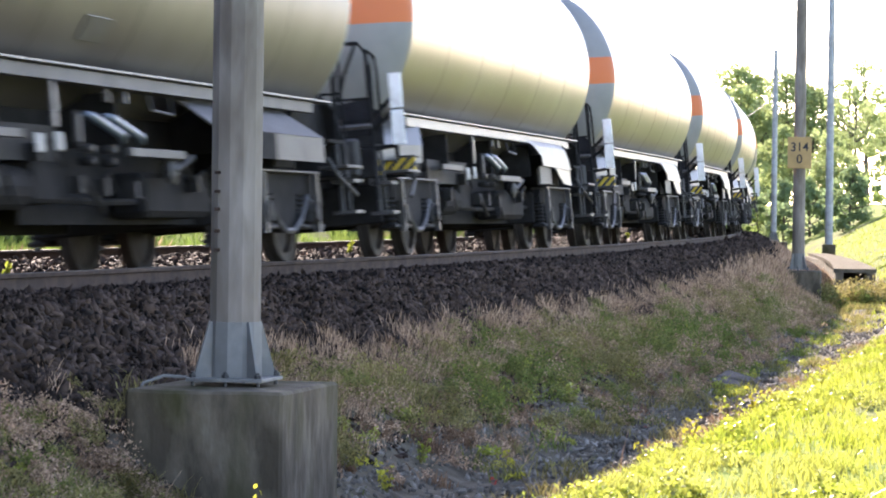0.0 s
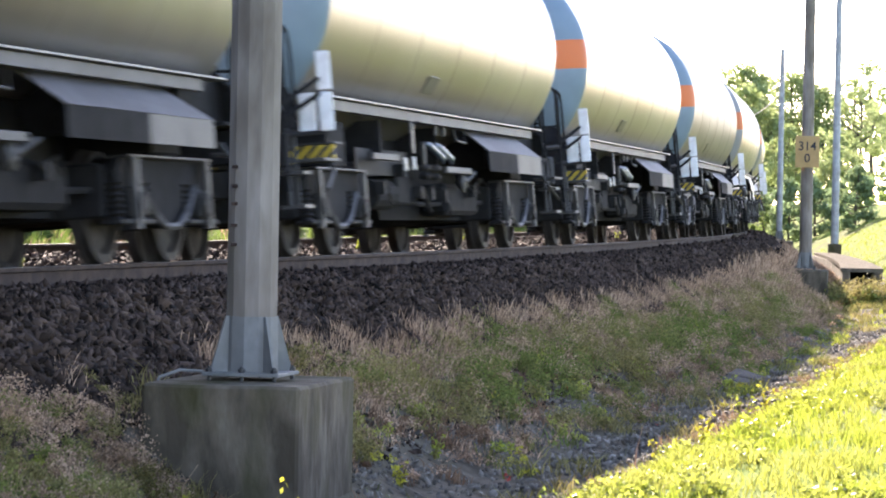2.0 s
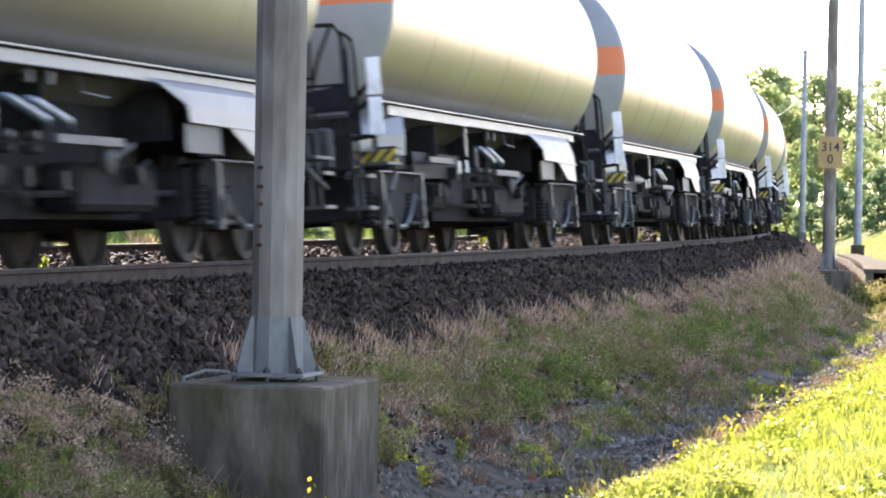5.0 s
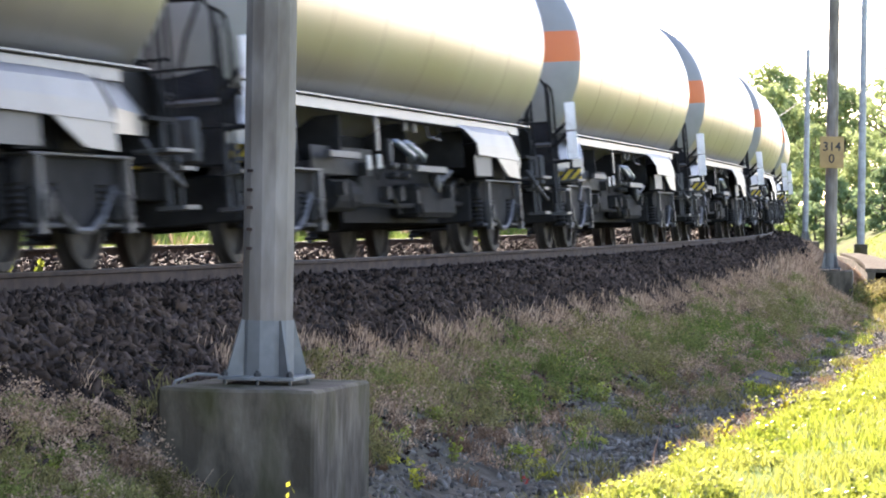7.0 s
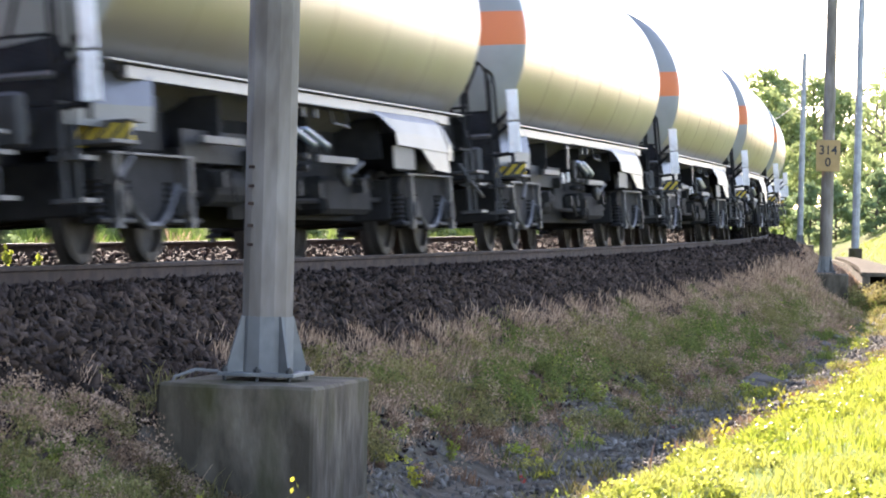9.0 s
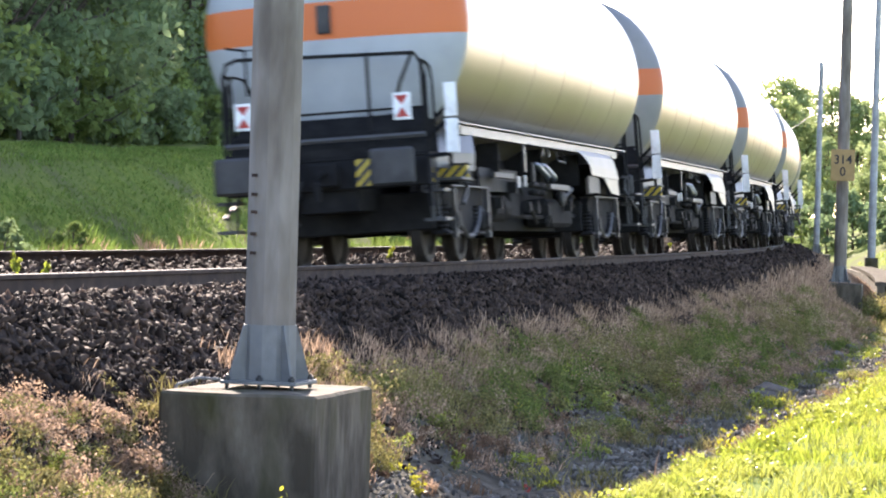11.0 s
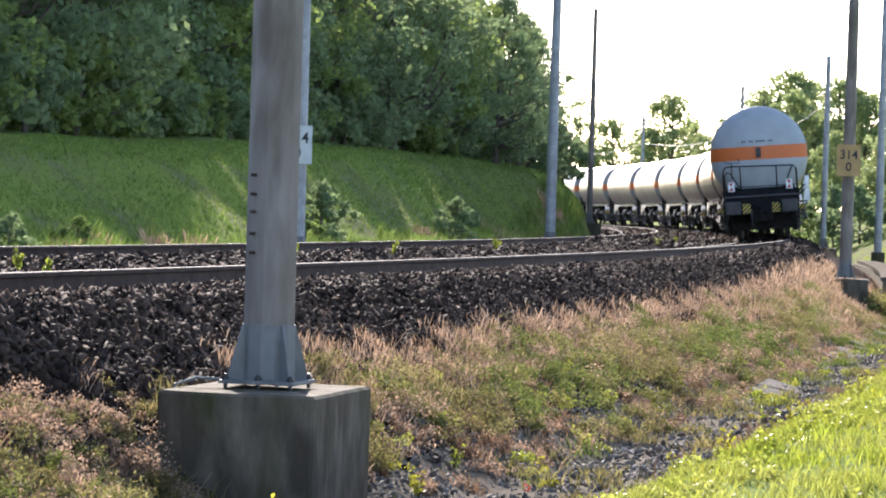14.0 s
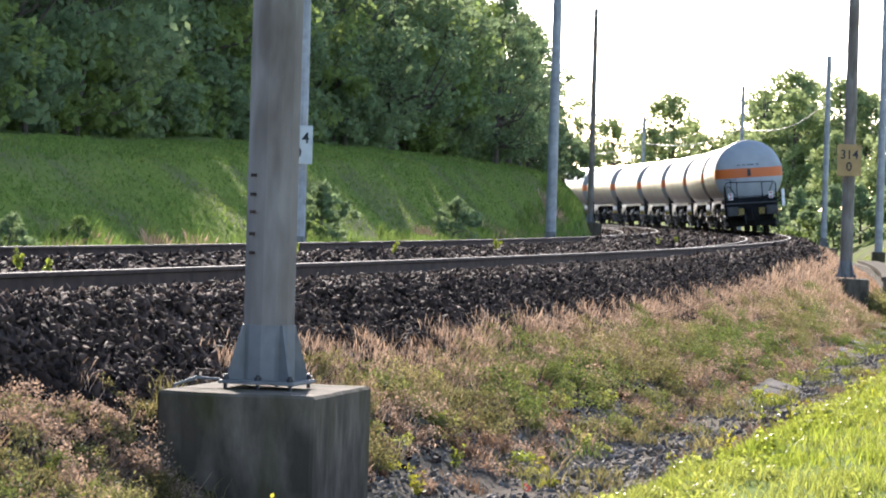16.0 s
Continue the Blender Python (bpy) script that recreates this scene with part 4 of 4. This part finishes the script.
blades("meadow_flowers", 1300, meadow(tufted(-58, 0, 5.2, 9.0, 160, 0.3, 54, 1.2)), 0.11, 0.013, "flower", "small yellow flowers in the meadow grass", 55, 0.6, 0.9)
# cutting across the tracks
blades("bank_grass", 95000, lambda r: (r.uniform(-22, 118), r.uniform(-13.5, -7.2)), 0.09, 0.035, "blade_bank", "green grass on the cutting slope", 41, 0.9)
blades("bank_weeds", 14000, tufted(-30, 70, -8.7, -7.3, 200, 0.28, 42), 0.42, 0.04, "blade_bank", "tall rank weeds along the far track", 43, 0.5)
blades("bank_weeds", 2500, tufted(-25, 60, -8.8, -7.4, 26, 0.2, 44), 0.4, 0.03, "dry", "withered brown weeds along the far track", 45, 0.5, 0.8)


def leaf_cloud(centres, per, leaf, seed, squash=0.8):
    """Leaves scattered about the centres (x, y, z, radius): one open-edged square each."""
    rnd = np.random.default_rng(seed)
    C = np.repeat(np.array(centres), per, axis=0)
    n = len(C)
    d = rnd.normal(size=(n, 3))
    d /= np.linalg.norm(d, axis=1)[:, None]
    P = C[:, :3] + d * C[:, 3:4] * (rnd.random((n, 1)) ** 0.45) * np.array((1, 1, squash))
    u = rnd.normal(size=(n, 3))
    u /= np.linalg.norm(u, axis=1)[:, None]
    v = np.cross(u, rnd.normal(size=(n, 3)))
    v /= np.linalg.norm(v, axis=1)[:, None]
    a = leaf * rnd.uniform(0.6, 1.3, (n, 1))
    V = np.stack([P - u * a, P + v * a * 0.55, P + u * a, P - v * a * 0.55], 1).reshape(-1, 3)
    return V, np.arange(n * 4), np.arange(n) * 4


def clumps(name, spots, per, size, leaf, material, label, seed):
    """Low leafy weeds: small leaves heaped round many spots on the slope, as one object."""
    rnd = np.random.default_rng(seed)
    cs = []
    for _ in range(spots[0]):
        s, o = spots[1](rnd)
        if -46.95 < s < -45.0 and 2.4 < o < 3.8:
            continue
        r = size * rnd.uniform(0.5, 1.4)
        base = ground_z(s, o) if o > 2.6 else max(ground_z(s, o), bed_z(s, o))
        for k in range(3):
            cs.append((*along(s + rnd.normal() * r * 0.7, o + rnd.normal() * r * 0.7, base + r * rnd.uniform(0.2, 0.8)), r * rnd.uniform(0.5, 1.0)))
    V, l, st = leaf_cloud(cs, per, leaf, seed + 1, 0.9)
    return tagged(new(name, flat_mesh(name, V, l, st, M[material])), label, "weeds", kind="stuff")


clumps("slope_weeds", (460, tufted(-44, 2, 2.35, 3.3, 150, 0.2, 70)), 75, 0.13, 0.015, "weed", "bushy yellow-green weeds on the slope", 71)
clumps("slope_weeds", (260, tufted(-44, 2, 2.25, 3.9, 90, 0.25, 72)), 45, 0.10, 0.013, "dry", "faded tan seed heads among the weeds", 73)
clumps("rusty_weeds", (150, tufted(-52, 0, 2.3, 3.7, 110, 0.2, 74)), 45, 0.09, 0.014, "rust", "withered red-brown weeds on the slope", 75)
clumps("slope_weeds", (110, tufted(-44, 0, 2.6, 4.4, 60, 0.15, 76)), 40, 0.09, 0.018, "blade", "fresh green leaves among the weeds", 77)
clumps("slope_weeds", (120, tufted(-53, -45.9, 2.1, 3.7, 46, 0.12, 78)), 70, 0.075, 0.011, "weed", "bushy weeds round the concrete block", 79)
clumps("slope_weeds", (110, tufted(-53, -45.9, 1.95, 3.5, 46, 0.12, 80)), 60, 0.07, 0.010, "dry", "faded tan seed heads round the concrete block", 81)
clumps("slope_weeds", (50, tufted(-53, -45.9, 2.4, 3.8, 30, 0.1, 82)), 36, 0.06, 0.015, "blade", "fresh green leaves round the concrete block", 83)
clumps("slope_weeds", (26, tufted(-50, -20, 2.6, 4.6, 22, 0.1, 84)), 22, 0.06, 0.016, "flower", "yellowing leaves on the slope", 85)
clumps("slope_weeds", (34, lambda r: (r.uniform(-48.0, -47.0), r.uniform(2.1, 2.9))), 100, 0.1, 0.012, "dry", "faded tan weeds against the concrete block", 88)
clumps("slope_weeds", (36, lambda r: (r.uniform(-48.0, -47.0), r.uniform(2.1, 2.9))), 100, 0.09, 0.012, "weed", "bushy yellow-green weeds against the concrete block", 90)
clumps("slope_weeds", (110, tufted(-53, -46, 2.0, 3.6, 50, 0.12, 92)), 90, 0.09, 0.011, "dry", "faded tan weeds before the concrete block", 93)
clumps("slope_weeds", (34, lambda r: (r.uniform(-50.5, -47.15), r.uniform(1.9, 2.9))), 110, 0.13, 0.012, "dry", "faded tan weeds heaped before the concrete block", 96)
clumps("slope_weeds", (50, lambda r: (r.uniform(-50.5, -47.15), r.uniform(2.1, 3.2))), 100, 0.11, 0.013, "weed", "yellow-green weeds heaped before the concrete block", 98)
clumps("slope_tussocks", (120, lambda r: (-44 + 46 * r.random() ** 1.3, r.uniform(2.5, 3.35))), 150, 0.21, 0.014, "weed", "rounded yellow-green tussocks on the slope", 102)
clumps("slope_tussocks", (70, lambda r: (-44 + 46 * r.random() ** 1.3, r.uniform(2.25, 3.1))), 130, 0.17, 0.013, "dry", "rounded tan tussocks near the ballast edge", 104)
clumps("slope_tussocks", (120, lambda r: (-38 + 40 * r.random(), r.uniform(3.2, 3.95))), 110, 0.15, 0.014, "weed", "low yellow-green tussocks along the foot of the slope", 106)
clumps("slope_tussocks", (100, lambda r: (-30 + 38 * r.random(), r.uniform(3.1, 3.9))), 110, 0.16, 0.014, "dry", "low tan tussocks along the foot of the slope", 108)
clumps("red_flowers", (9, lambda r: (r.uniform(-42, -30), r.uniform(3.2, 4.2))), 7, 0.035, 0.014, "red_leaf", "small red flowers on the gravelly slope", 100)
clumps("ditch_weeds", (26, lambda r: (r.uniform(13.5, 16.6), r.uniform(3.5, 4.8))), 120, 0.42, 0.04, "weed", "rank weeds before the culvert's mouth", 94)
clumps("meadow_weeds", (620, meadow(tufted(-57, -5, 5.2, 8.6, 260, 0.25, 86, 1.2))), 45, 0.085, 0.018, "blade", "leafy weeds among the meadow grass", 87)


def tree(name, height, wide, clumps, per, leaf, material, seed, bare=0.25, label="", cat="tree"):
    rnd = random.Random(seed)
    th = empty(name)
    bm = bmesh.new()
    r = height * 0.018 + 0.03
    lean = Vector((rnd.uniform(-0.3, 0.3), rnd.uniform(-0.3, 0.3), 0))
    tube(bm, [(0, 0, -0.3), lean * 0.2 + Vector((0, 0, height * 0.3)), lean * 0.7 + Vector((0, 0, height * 0.65)), lean + Vector((0, 0, height * 0.95))], [r, r * 0.75, r * 0.45, r * 0.12], 7)
    cs = []
    for k in range(clumps):
        a, q = rnd.uniform(0, 2 * math.pi), rnd.random() ** 0.5
        z = bare + (1 - bare) * rnd.random()
        f = math.sin(math.pi * min(1.0, max(0.03, (z - bare) / (1 - bare) * 0.86 + 0.14))) ** 0.6
        p = lean * z + Vector((math.cos(a) * q * wide * 0.5 * f, math.sin(a) * q * wide * 0.5 * f, z * height * 0.97))
        cs.append((*p, rnd.uniform(0.5, 1.0) * wide * 0.15))
        if k % 3 == 0:
            z0 = max(0.12, z - 0.22) * height
            tube(bm, [lean * (z0 / height) + Vector((0, 0, z0)), (lean * z + Vector((p.x, p.y, z0 + (p.z - z0) * 0.4))) * 0.6 + Vector((0, 0, z0)) * 0.4, p], [r * 0.4, r * 0.25, r * 0.08], 5)
    part("trunk", bm, M["bark"], th, "brown trunk and limbs")
    V, l, st = leaf_cloud(cs, per, leaf, seed)
    me = flat_mesh("crown", V, l, st, M[material])
    cr = new("crown", me)
    cr.parent = th
    return tagged(th, label, cat)


def planted(ob, s, off, turn, size, sink=0.0):
    p = along(s, off, ground_z(s, off) - sink)
    return Matrix.Translation(p) @ Matrix.Rotation(turn, 4, "Z") @ Matrix.Scale(size, 4)


def scatter(kinds, spots, group):
    rnd = random.Random(77)
    used = set()
    for i, (s, off, size) in enumerate(spots):
        k = kinds[rnd.randrange(len(kinds))]
        m = planted(k, s, off, rnd.uniform(0, 6.28), size)
        if k.name in used:
            o = copy_thing(k, Matrix.Identity(4))
        else:
            used.add(k.name)
            o = k
        o.matrix_world = m
        o["group"] = group
    for k in kinds:
        if k.name not in used:
            for c in list(k.children):
                bpy.data.objects.remove(c)
            bpy.data.objects.remove(k)


R7 = random.Random(5)
forest = [tree("forest_tree", 9.5, 6.5, 95, 75, 0.135, "leaf_dark", 101, 0.06, "dense dark green broadleaf tree at the wood's edge"),
          tree("forest_tree", 8.5, 6.0, 90, 75, 0.135, "leaf", 102, 0.06, "dense mid-green broadleaf tree at the wood's edge"),
          tree("forest_tree", 11, 6.5, 100, 75, 0.135, "leaf_dark", 103, 0.10, "tall dark green broadleaf tree in the wood"),
          tree("forest_tree", 7.5, 6.0, 85, 75, 0.135, "leaf_dark", 104, 0.04, "low spreading dark tree at the wood's edge")]
spots = []
s = -30.0
while s < 112:
    spots.append((s, -15.5 - R7.uniform(0, 1.5) + 2.4 * smooth01((s - 35) / 40), R7.uniform(0.75, 1.0) * (1.0 - 0.25 * smooth01((s - 60) / 60))))
    spots.append((s + R7.uniform(1, 3), -20.0 - R7.uniform(0, 2), R7.uniform(0.95, 1.25) * (1.0 - 0.2 * smooth01((s - 60) / 60))))
    if s > -10:
        spots.append((s + R7.uniform(0, 3), -27.0 - R7.uniform(0, 4), R7.uniform(1.1, 1.4)))
    s += 4.2
for s, off, size in ((44, -14.2, 0.9), (50, -13.6, 0.95), (55, -13.2, 0.9), (59, -12.4, 0.85), (62, -13.5, 0.95), (68, -12.6, 0.85), (64, -10.8, 0.62), (70, -10.6, 0.66), (76, -10.4, 0.62), (83, -10.2, 0.66), (90, -10.1, 0.62), (97, -10.2, 0.55), (104, -10.3, 0.5)):
    spots.append((s, off, size))
# extra row, partly out of view, added to block sun streaks on the cutting
s = -26.0
while s < 44:
    spots.append((s + R7.uniform(-0.6, 0.6), -17.6 - R7.uniform(0, 1.2), R7.uniform(0.9, 1.1)))
    s += 3.1
# a few more added in the gaps to shade the slope
for k in range(7):
    spots.append((24 + 3.2 * k + R7.uniform(-0.5, 0.5), -15.3 - R7.uniform(0, 0.6), R7.uniform(0.7, 0.85)))
scatter(forest, spots, "trees of the wood above the cutting")

bushes = [tree("bush", 2.2, 2.6, 34, 55, 0.11, "leaf_dark", 201, 0.05, "dense dark green bush on the cutting slope", "bush"),
          tree("bush", 1.8, 2.2, 30, 55, 0.10, "leaf", 202, 0.05, "bushy green shrub on the cutting slope", "bush")]
spots = [(2, -8.4, 0.5), (5, -8.7, 0.6), (24, -8.4, 0.6), (84, -9.4, 1.0), (92, -8.6, 1.2), (98, -8.8, 1.3), (-16, -8.3, 0.4), (-20, -8.2, 0.35),
         (40, 8.0, 0.7), (66, 8.5, 1.0), (80, 9.0, 1.2), (95, 8.0, 1.3), (104, 7.0, 1.3), (112, 6.5, 1.4), (120, 6.0, 1.3), (128, 6.4, 1.4), (140, 6.0, 1.4)]
s = -28.0
while s < 110:
    spots.append((s, -14.3 + 2.4 * smooth01((s - 35) / 40) - R7.uniform(0, 0.8), R7.uniform(0.8, 1.3)))
    s += 2.6
scatter(bushes, spots, "bushes beside the line")

far_trees = [tree("far_tree", 12, 8.0, 90, 60, 0.22, "leaf_hazed", 301, 0.18, "sunlit broadleaf tree standing beyond the bend"),
             tree("far_tree", 13, 6.5, 46, 45, 0.20, "leaf_hazed", 302, 0.25, "thin-crowned tree with sky between its limbs"),
             tree("far_tree", 10, 7.5, 90, 60, 0.22, "leaf_hazed", 303, 0.10, "rounded green tree beyond the bend")]
spots = []
for x, y, size in ((13.5, 330, 0.85), (16.5, 325, 0.75), (22, 320, 0.95), (24.5, 330, 0.9), (30, 310, 0.95), (33, 305, 1.0), (35.5, 300, 1.05), (38, 300, 0.95), (33, 240, 0.75), (37, 235, 0.8), (30, 215, 0.62), (33.5, 210, 0.66), (37, 200, 0.7),
                   (27, 230, 0.55), (24, 260, 0.5), (20, 340, 0.6), (27.5, 330, 0.7), (41, 260, 0.9), (28, 175, 0.5), (31, 180, 0.55), (24.5, 185, 0.42), (12, 360, 0.55), (18, 370, 0.6), (40, 220, 0.8), (43, 300, 1.1), (31.5, 298, 1.08), (29, 306, 0.92), (32.3, 312, 1.15), (26.5, 318, 0.72), (34.2, 318, 1.1)):
    d = math.hypot(x - HUB.x, y - HUB.y) - BEND
    a = math.atan2(x - HUB.x, -(y - HUB.y))
    spots.append(((a - TURN0) * BEND, d, size))
scatter(far_trees, spots, "trees beyond the bend")


def leafy(name, s, off, height, seed, material, label, leaves=40, leaf=0.03):
    """A single weed: stalks and leaves."""
    rnd = random.Random(seed)
    th = empty(name, Matrix.Translation(along(s, off, ground_z(s, off) - 0.02)))
    bm = bmesh.new()
    cs = []
    for k in range(4):
        a = rnd.uniform(0, 6.28)
        tip = Vector((math.cos(a) * height * 0.3, math.sin(a) * height * 0.3, height * rnd.uniform(0.6, 1.0)))
        tube(bm, [(0, 0, 0), tip * 0.5 + Vector((0, 0, height * 0.08)), tip], [0.006, 0.005, 0.002], 4)
        for f in (0.4, 0.7, 1.0):
            cs.append((*(tip * f), height * 0.14))
    part("stalk", bm, M["weed"], th)
    V, l, st = leaf_cloud(cs, max(2, leaves // 12), leaf, seed)
    lv = new("leaves", flat_mesh("leaves", V, l, st, M[material]))
    lv.parent = th
    return tagged(th, label, "weed", "weeds by the line")


for i, (s, o, hgt, m) in enumerate(((-47.6, 3.05, 0.30, "flower"), (-47.4, 3.3, 0.34, "flower"), (-47.9, 2.9, 0.26, "blade"), (-47.2, 3.5, 0.30, "flower"), (-43, 5.5, 0.34, "flower"), (-40, 5.4, 0.30, "flower"), (-37, 5.4, 0.40, "blade"),
                                    (-36, 5.5, 0.36, "flower"), (-34, 5.5, 0.30, "flower"), (-33, 5.9, 0.25, "flower"), (-38, 6.3, 0.25, "flower"), (-46, 3.2, 0.26, "blade"), (-42, 3.5, 0.22, "blade"), (-44, 3.7, 0.25, "flower"), (-30, 5.5, 0.28, "blade"),
                                    (-26, 5.6, 0.30, "flower"), (-22, 3.9, 0.30, "blade"), (-28, 4.2, 0.30, "blade"))):
    leafy("weed", s, o, hgt, 400 + i, m, "small weed with yellowing leaves" if m == "flower" else "small green leafy weed", 60, 0.022)
for i, (s, o) in enumerate(((-34.5, -3.0), (-36.5, -2.0), (-22, -3.2), (-15, -3.2), (-4, -3.3), (24, -2.6), (33, -2.6))):
    th = leafy("weed", s, o, 0.22, 430 + i, "blade", "bright green weed growing in the ballast", 70, 0.035)
    th.location = along(s, o, lerp(BED, o))


# sunlit sprigs at the brink of the meadow
for i, (s, o) in enumerate([(-55.85, 5.93), (-56.04, 6.07), (-56.23, 6.2), (-56.11, 6.54), (-56.08, 6.61), (-55.8, 6.96)]):
    th = leafy("weed", s, o, -0.38 - FALL * s - ground_z(s, o), 450 + i, "flower", "tall sunlit weed with a few pale yellow leaves", 40, 0.013)


# ---- dead twigs ----
def twig(points, r, label):
    bm = bmesh.new()
    tube(bm, points, [r, r * 0.8, r * 0.35], 5)
    return tagged(obj("dead_twig", bm, M["dry"]), label, "twig", "dead twigs and stalks")


twig([along(-49.1, 1.45, -0.16), along(-48.7, 1.75, -0.36), along(-48.45, 2.02, -0.56)], 0.012, "pale dead branch lying on the ballast")
twig([along(-47.3, 3.0, ground_z(-47.3, 3.0) - 0.02), along(-47.32, 3.02, ground_z(-47.3, 3.0) + 0.22), along(-47.25, 3.1, ground_z(-47.3, 3.0) + 0.36)], 0.008, "pale dead stalk in front of the concrete block")
twig([along(-42.5, 5.2, ground_z(-42.5, 5.2) - 0.02), along(-42.5, 5.22, ground_z(-42.5, 5.2) + 0.2), along(-42.4, 5.25, ground_z(-42.5, 5.2) + 0.38)], 0.008, "dry stalk at the edge of the ditch")


# ---- ditch lining ----
def ditch_slabs():
    root = empty("ditch_lining")
    bm = boxed(-0.5, 0.5, -0.36, 0.36, -0.05, 0.02, 0.012)
    me = None
    rnd = random.Random(9)
    for s0, n in ((-28.3, 2), (-26.0, 3), (-15, 5), (-9, 6), (-2, 6)):
        for k in range(n):
            s = s0 + k * 0.95 + rnd.uniform(-0.05, 0.05)
            off = 4.25 + rnd.uniform(-0.06, 0.06)
            if me is None:
                ob = part("channel_slab", bm, M["slab"], root)
                me = ob.data
            else:
                ob = new("channel_slab", me)
                ob.parent = root
            ob.matrix_local = Matrix.Translation(along(s, off, ground_z(s, off) + 0.005)) @ Matrix.Rotation(heading(s) + rnd.uniform(-0.08, 0.08), 4, "Z") @ Matrix.Rotation(0.22 + rnd.uniform(-0.08, 0.08), 4, "X")
    tagged(root, "broken pale concrete channel lining in the ditch", "ditch lining", kind="structure")


ditch_slabs()


# ---- culvert that swallows the ditch ----
def culvert():
    th = empty("culvert", Matrix.Identity(4))
    ss = [17.0 + 3.3 * i for i in range(12)]

    def strip(o_in, o_out, z0, z1, name, material, label=""):
        bm = bmesh.new()
        rings = []
        for s in ss:
            k = (s - 17.0) / 36.0
            rings.append([bm.verts.new(along(s, o, z)) for o, z in ((o_in - 0.35 * k, z0), (o_out - 0.75 * k, z0), (o_out - 0.75 * k, z1), (o_in - 0.35 * k, z1))])
        for a, b in zip(rings, rings[1:]):
            for i in range(4):
                bm.faces.new((a[i], a[(i + 1) % 4], b[(i + 1) % 4], b[i]))
        bm.faces.new(rings[0])
        bm.faces.new(rings[-1])
        bmesh.ops.recalc_face_normals(bm, faces=bm.faces)
        return part(name, bm, material, th, label)

    strip(3.65, 4.75, -0.90, -0.80, "deck_slab", M["bank"], "concrete deck covered with brown earth")
    strip(3.70, 3.9, -2.0, -0.905, "side_wall", M["concrete"])
    strip(4.50, 4.72, -2.0, -0.905, "side_wall", M["concrete"])
    return tagged(th, "concrete culvert with a dark mouth over the ditch", "culvert")


culvert()


# ---- wires on the outer masts ----
def wire(s0, s1, off, z, sag):
    bm = bmesh.new()
    n = 14
    tube(bm, [along(s0 + (s1 - s0) * i / n, off, z - 4 * sag * (i / n) * (1 - i / n)) for i in range(n + 1)], 0.022, 5)
    return tagged(obj("feeder_wire", bm, M["wire"]), "pale sagging feeder wire between masts", "wire", "wires between the masts")


wire(73.5, 128, 2.8, 5.9, 0.55)
wire(128, 178, 2.8, 6.0, 0.5)
wire(178, 232, 2.6, 6.0, 0.5)


def motions():
    times = [0.5 * i for i in range(33)]
    for k, w in enumerate(TRAIN):
        walk(w, [(t, wagon_pose(rear_at(t, k))) for t in times])
        for ws in w.children:
            if ws.name.startswith("wheelset"):
                x = ws.location.x
                walk(ws, [(i / FPS, pose(x, 0, 0.46) @ Matrix.Rotation((rear_at(i / FPS, k) - rear_at(0, k)) / WHEEL, 4, "Y")) for i in range(0, 16 * FPS + 1)])


motions()
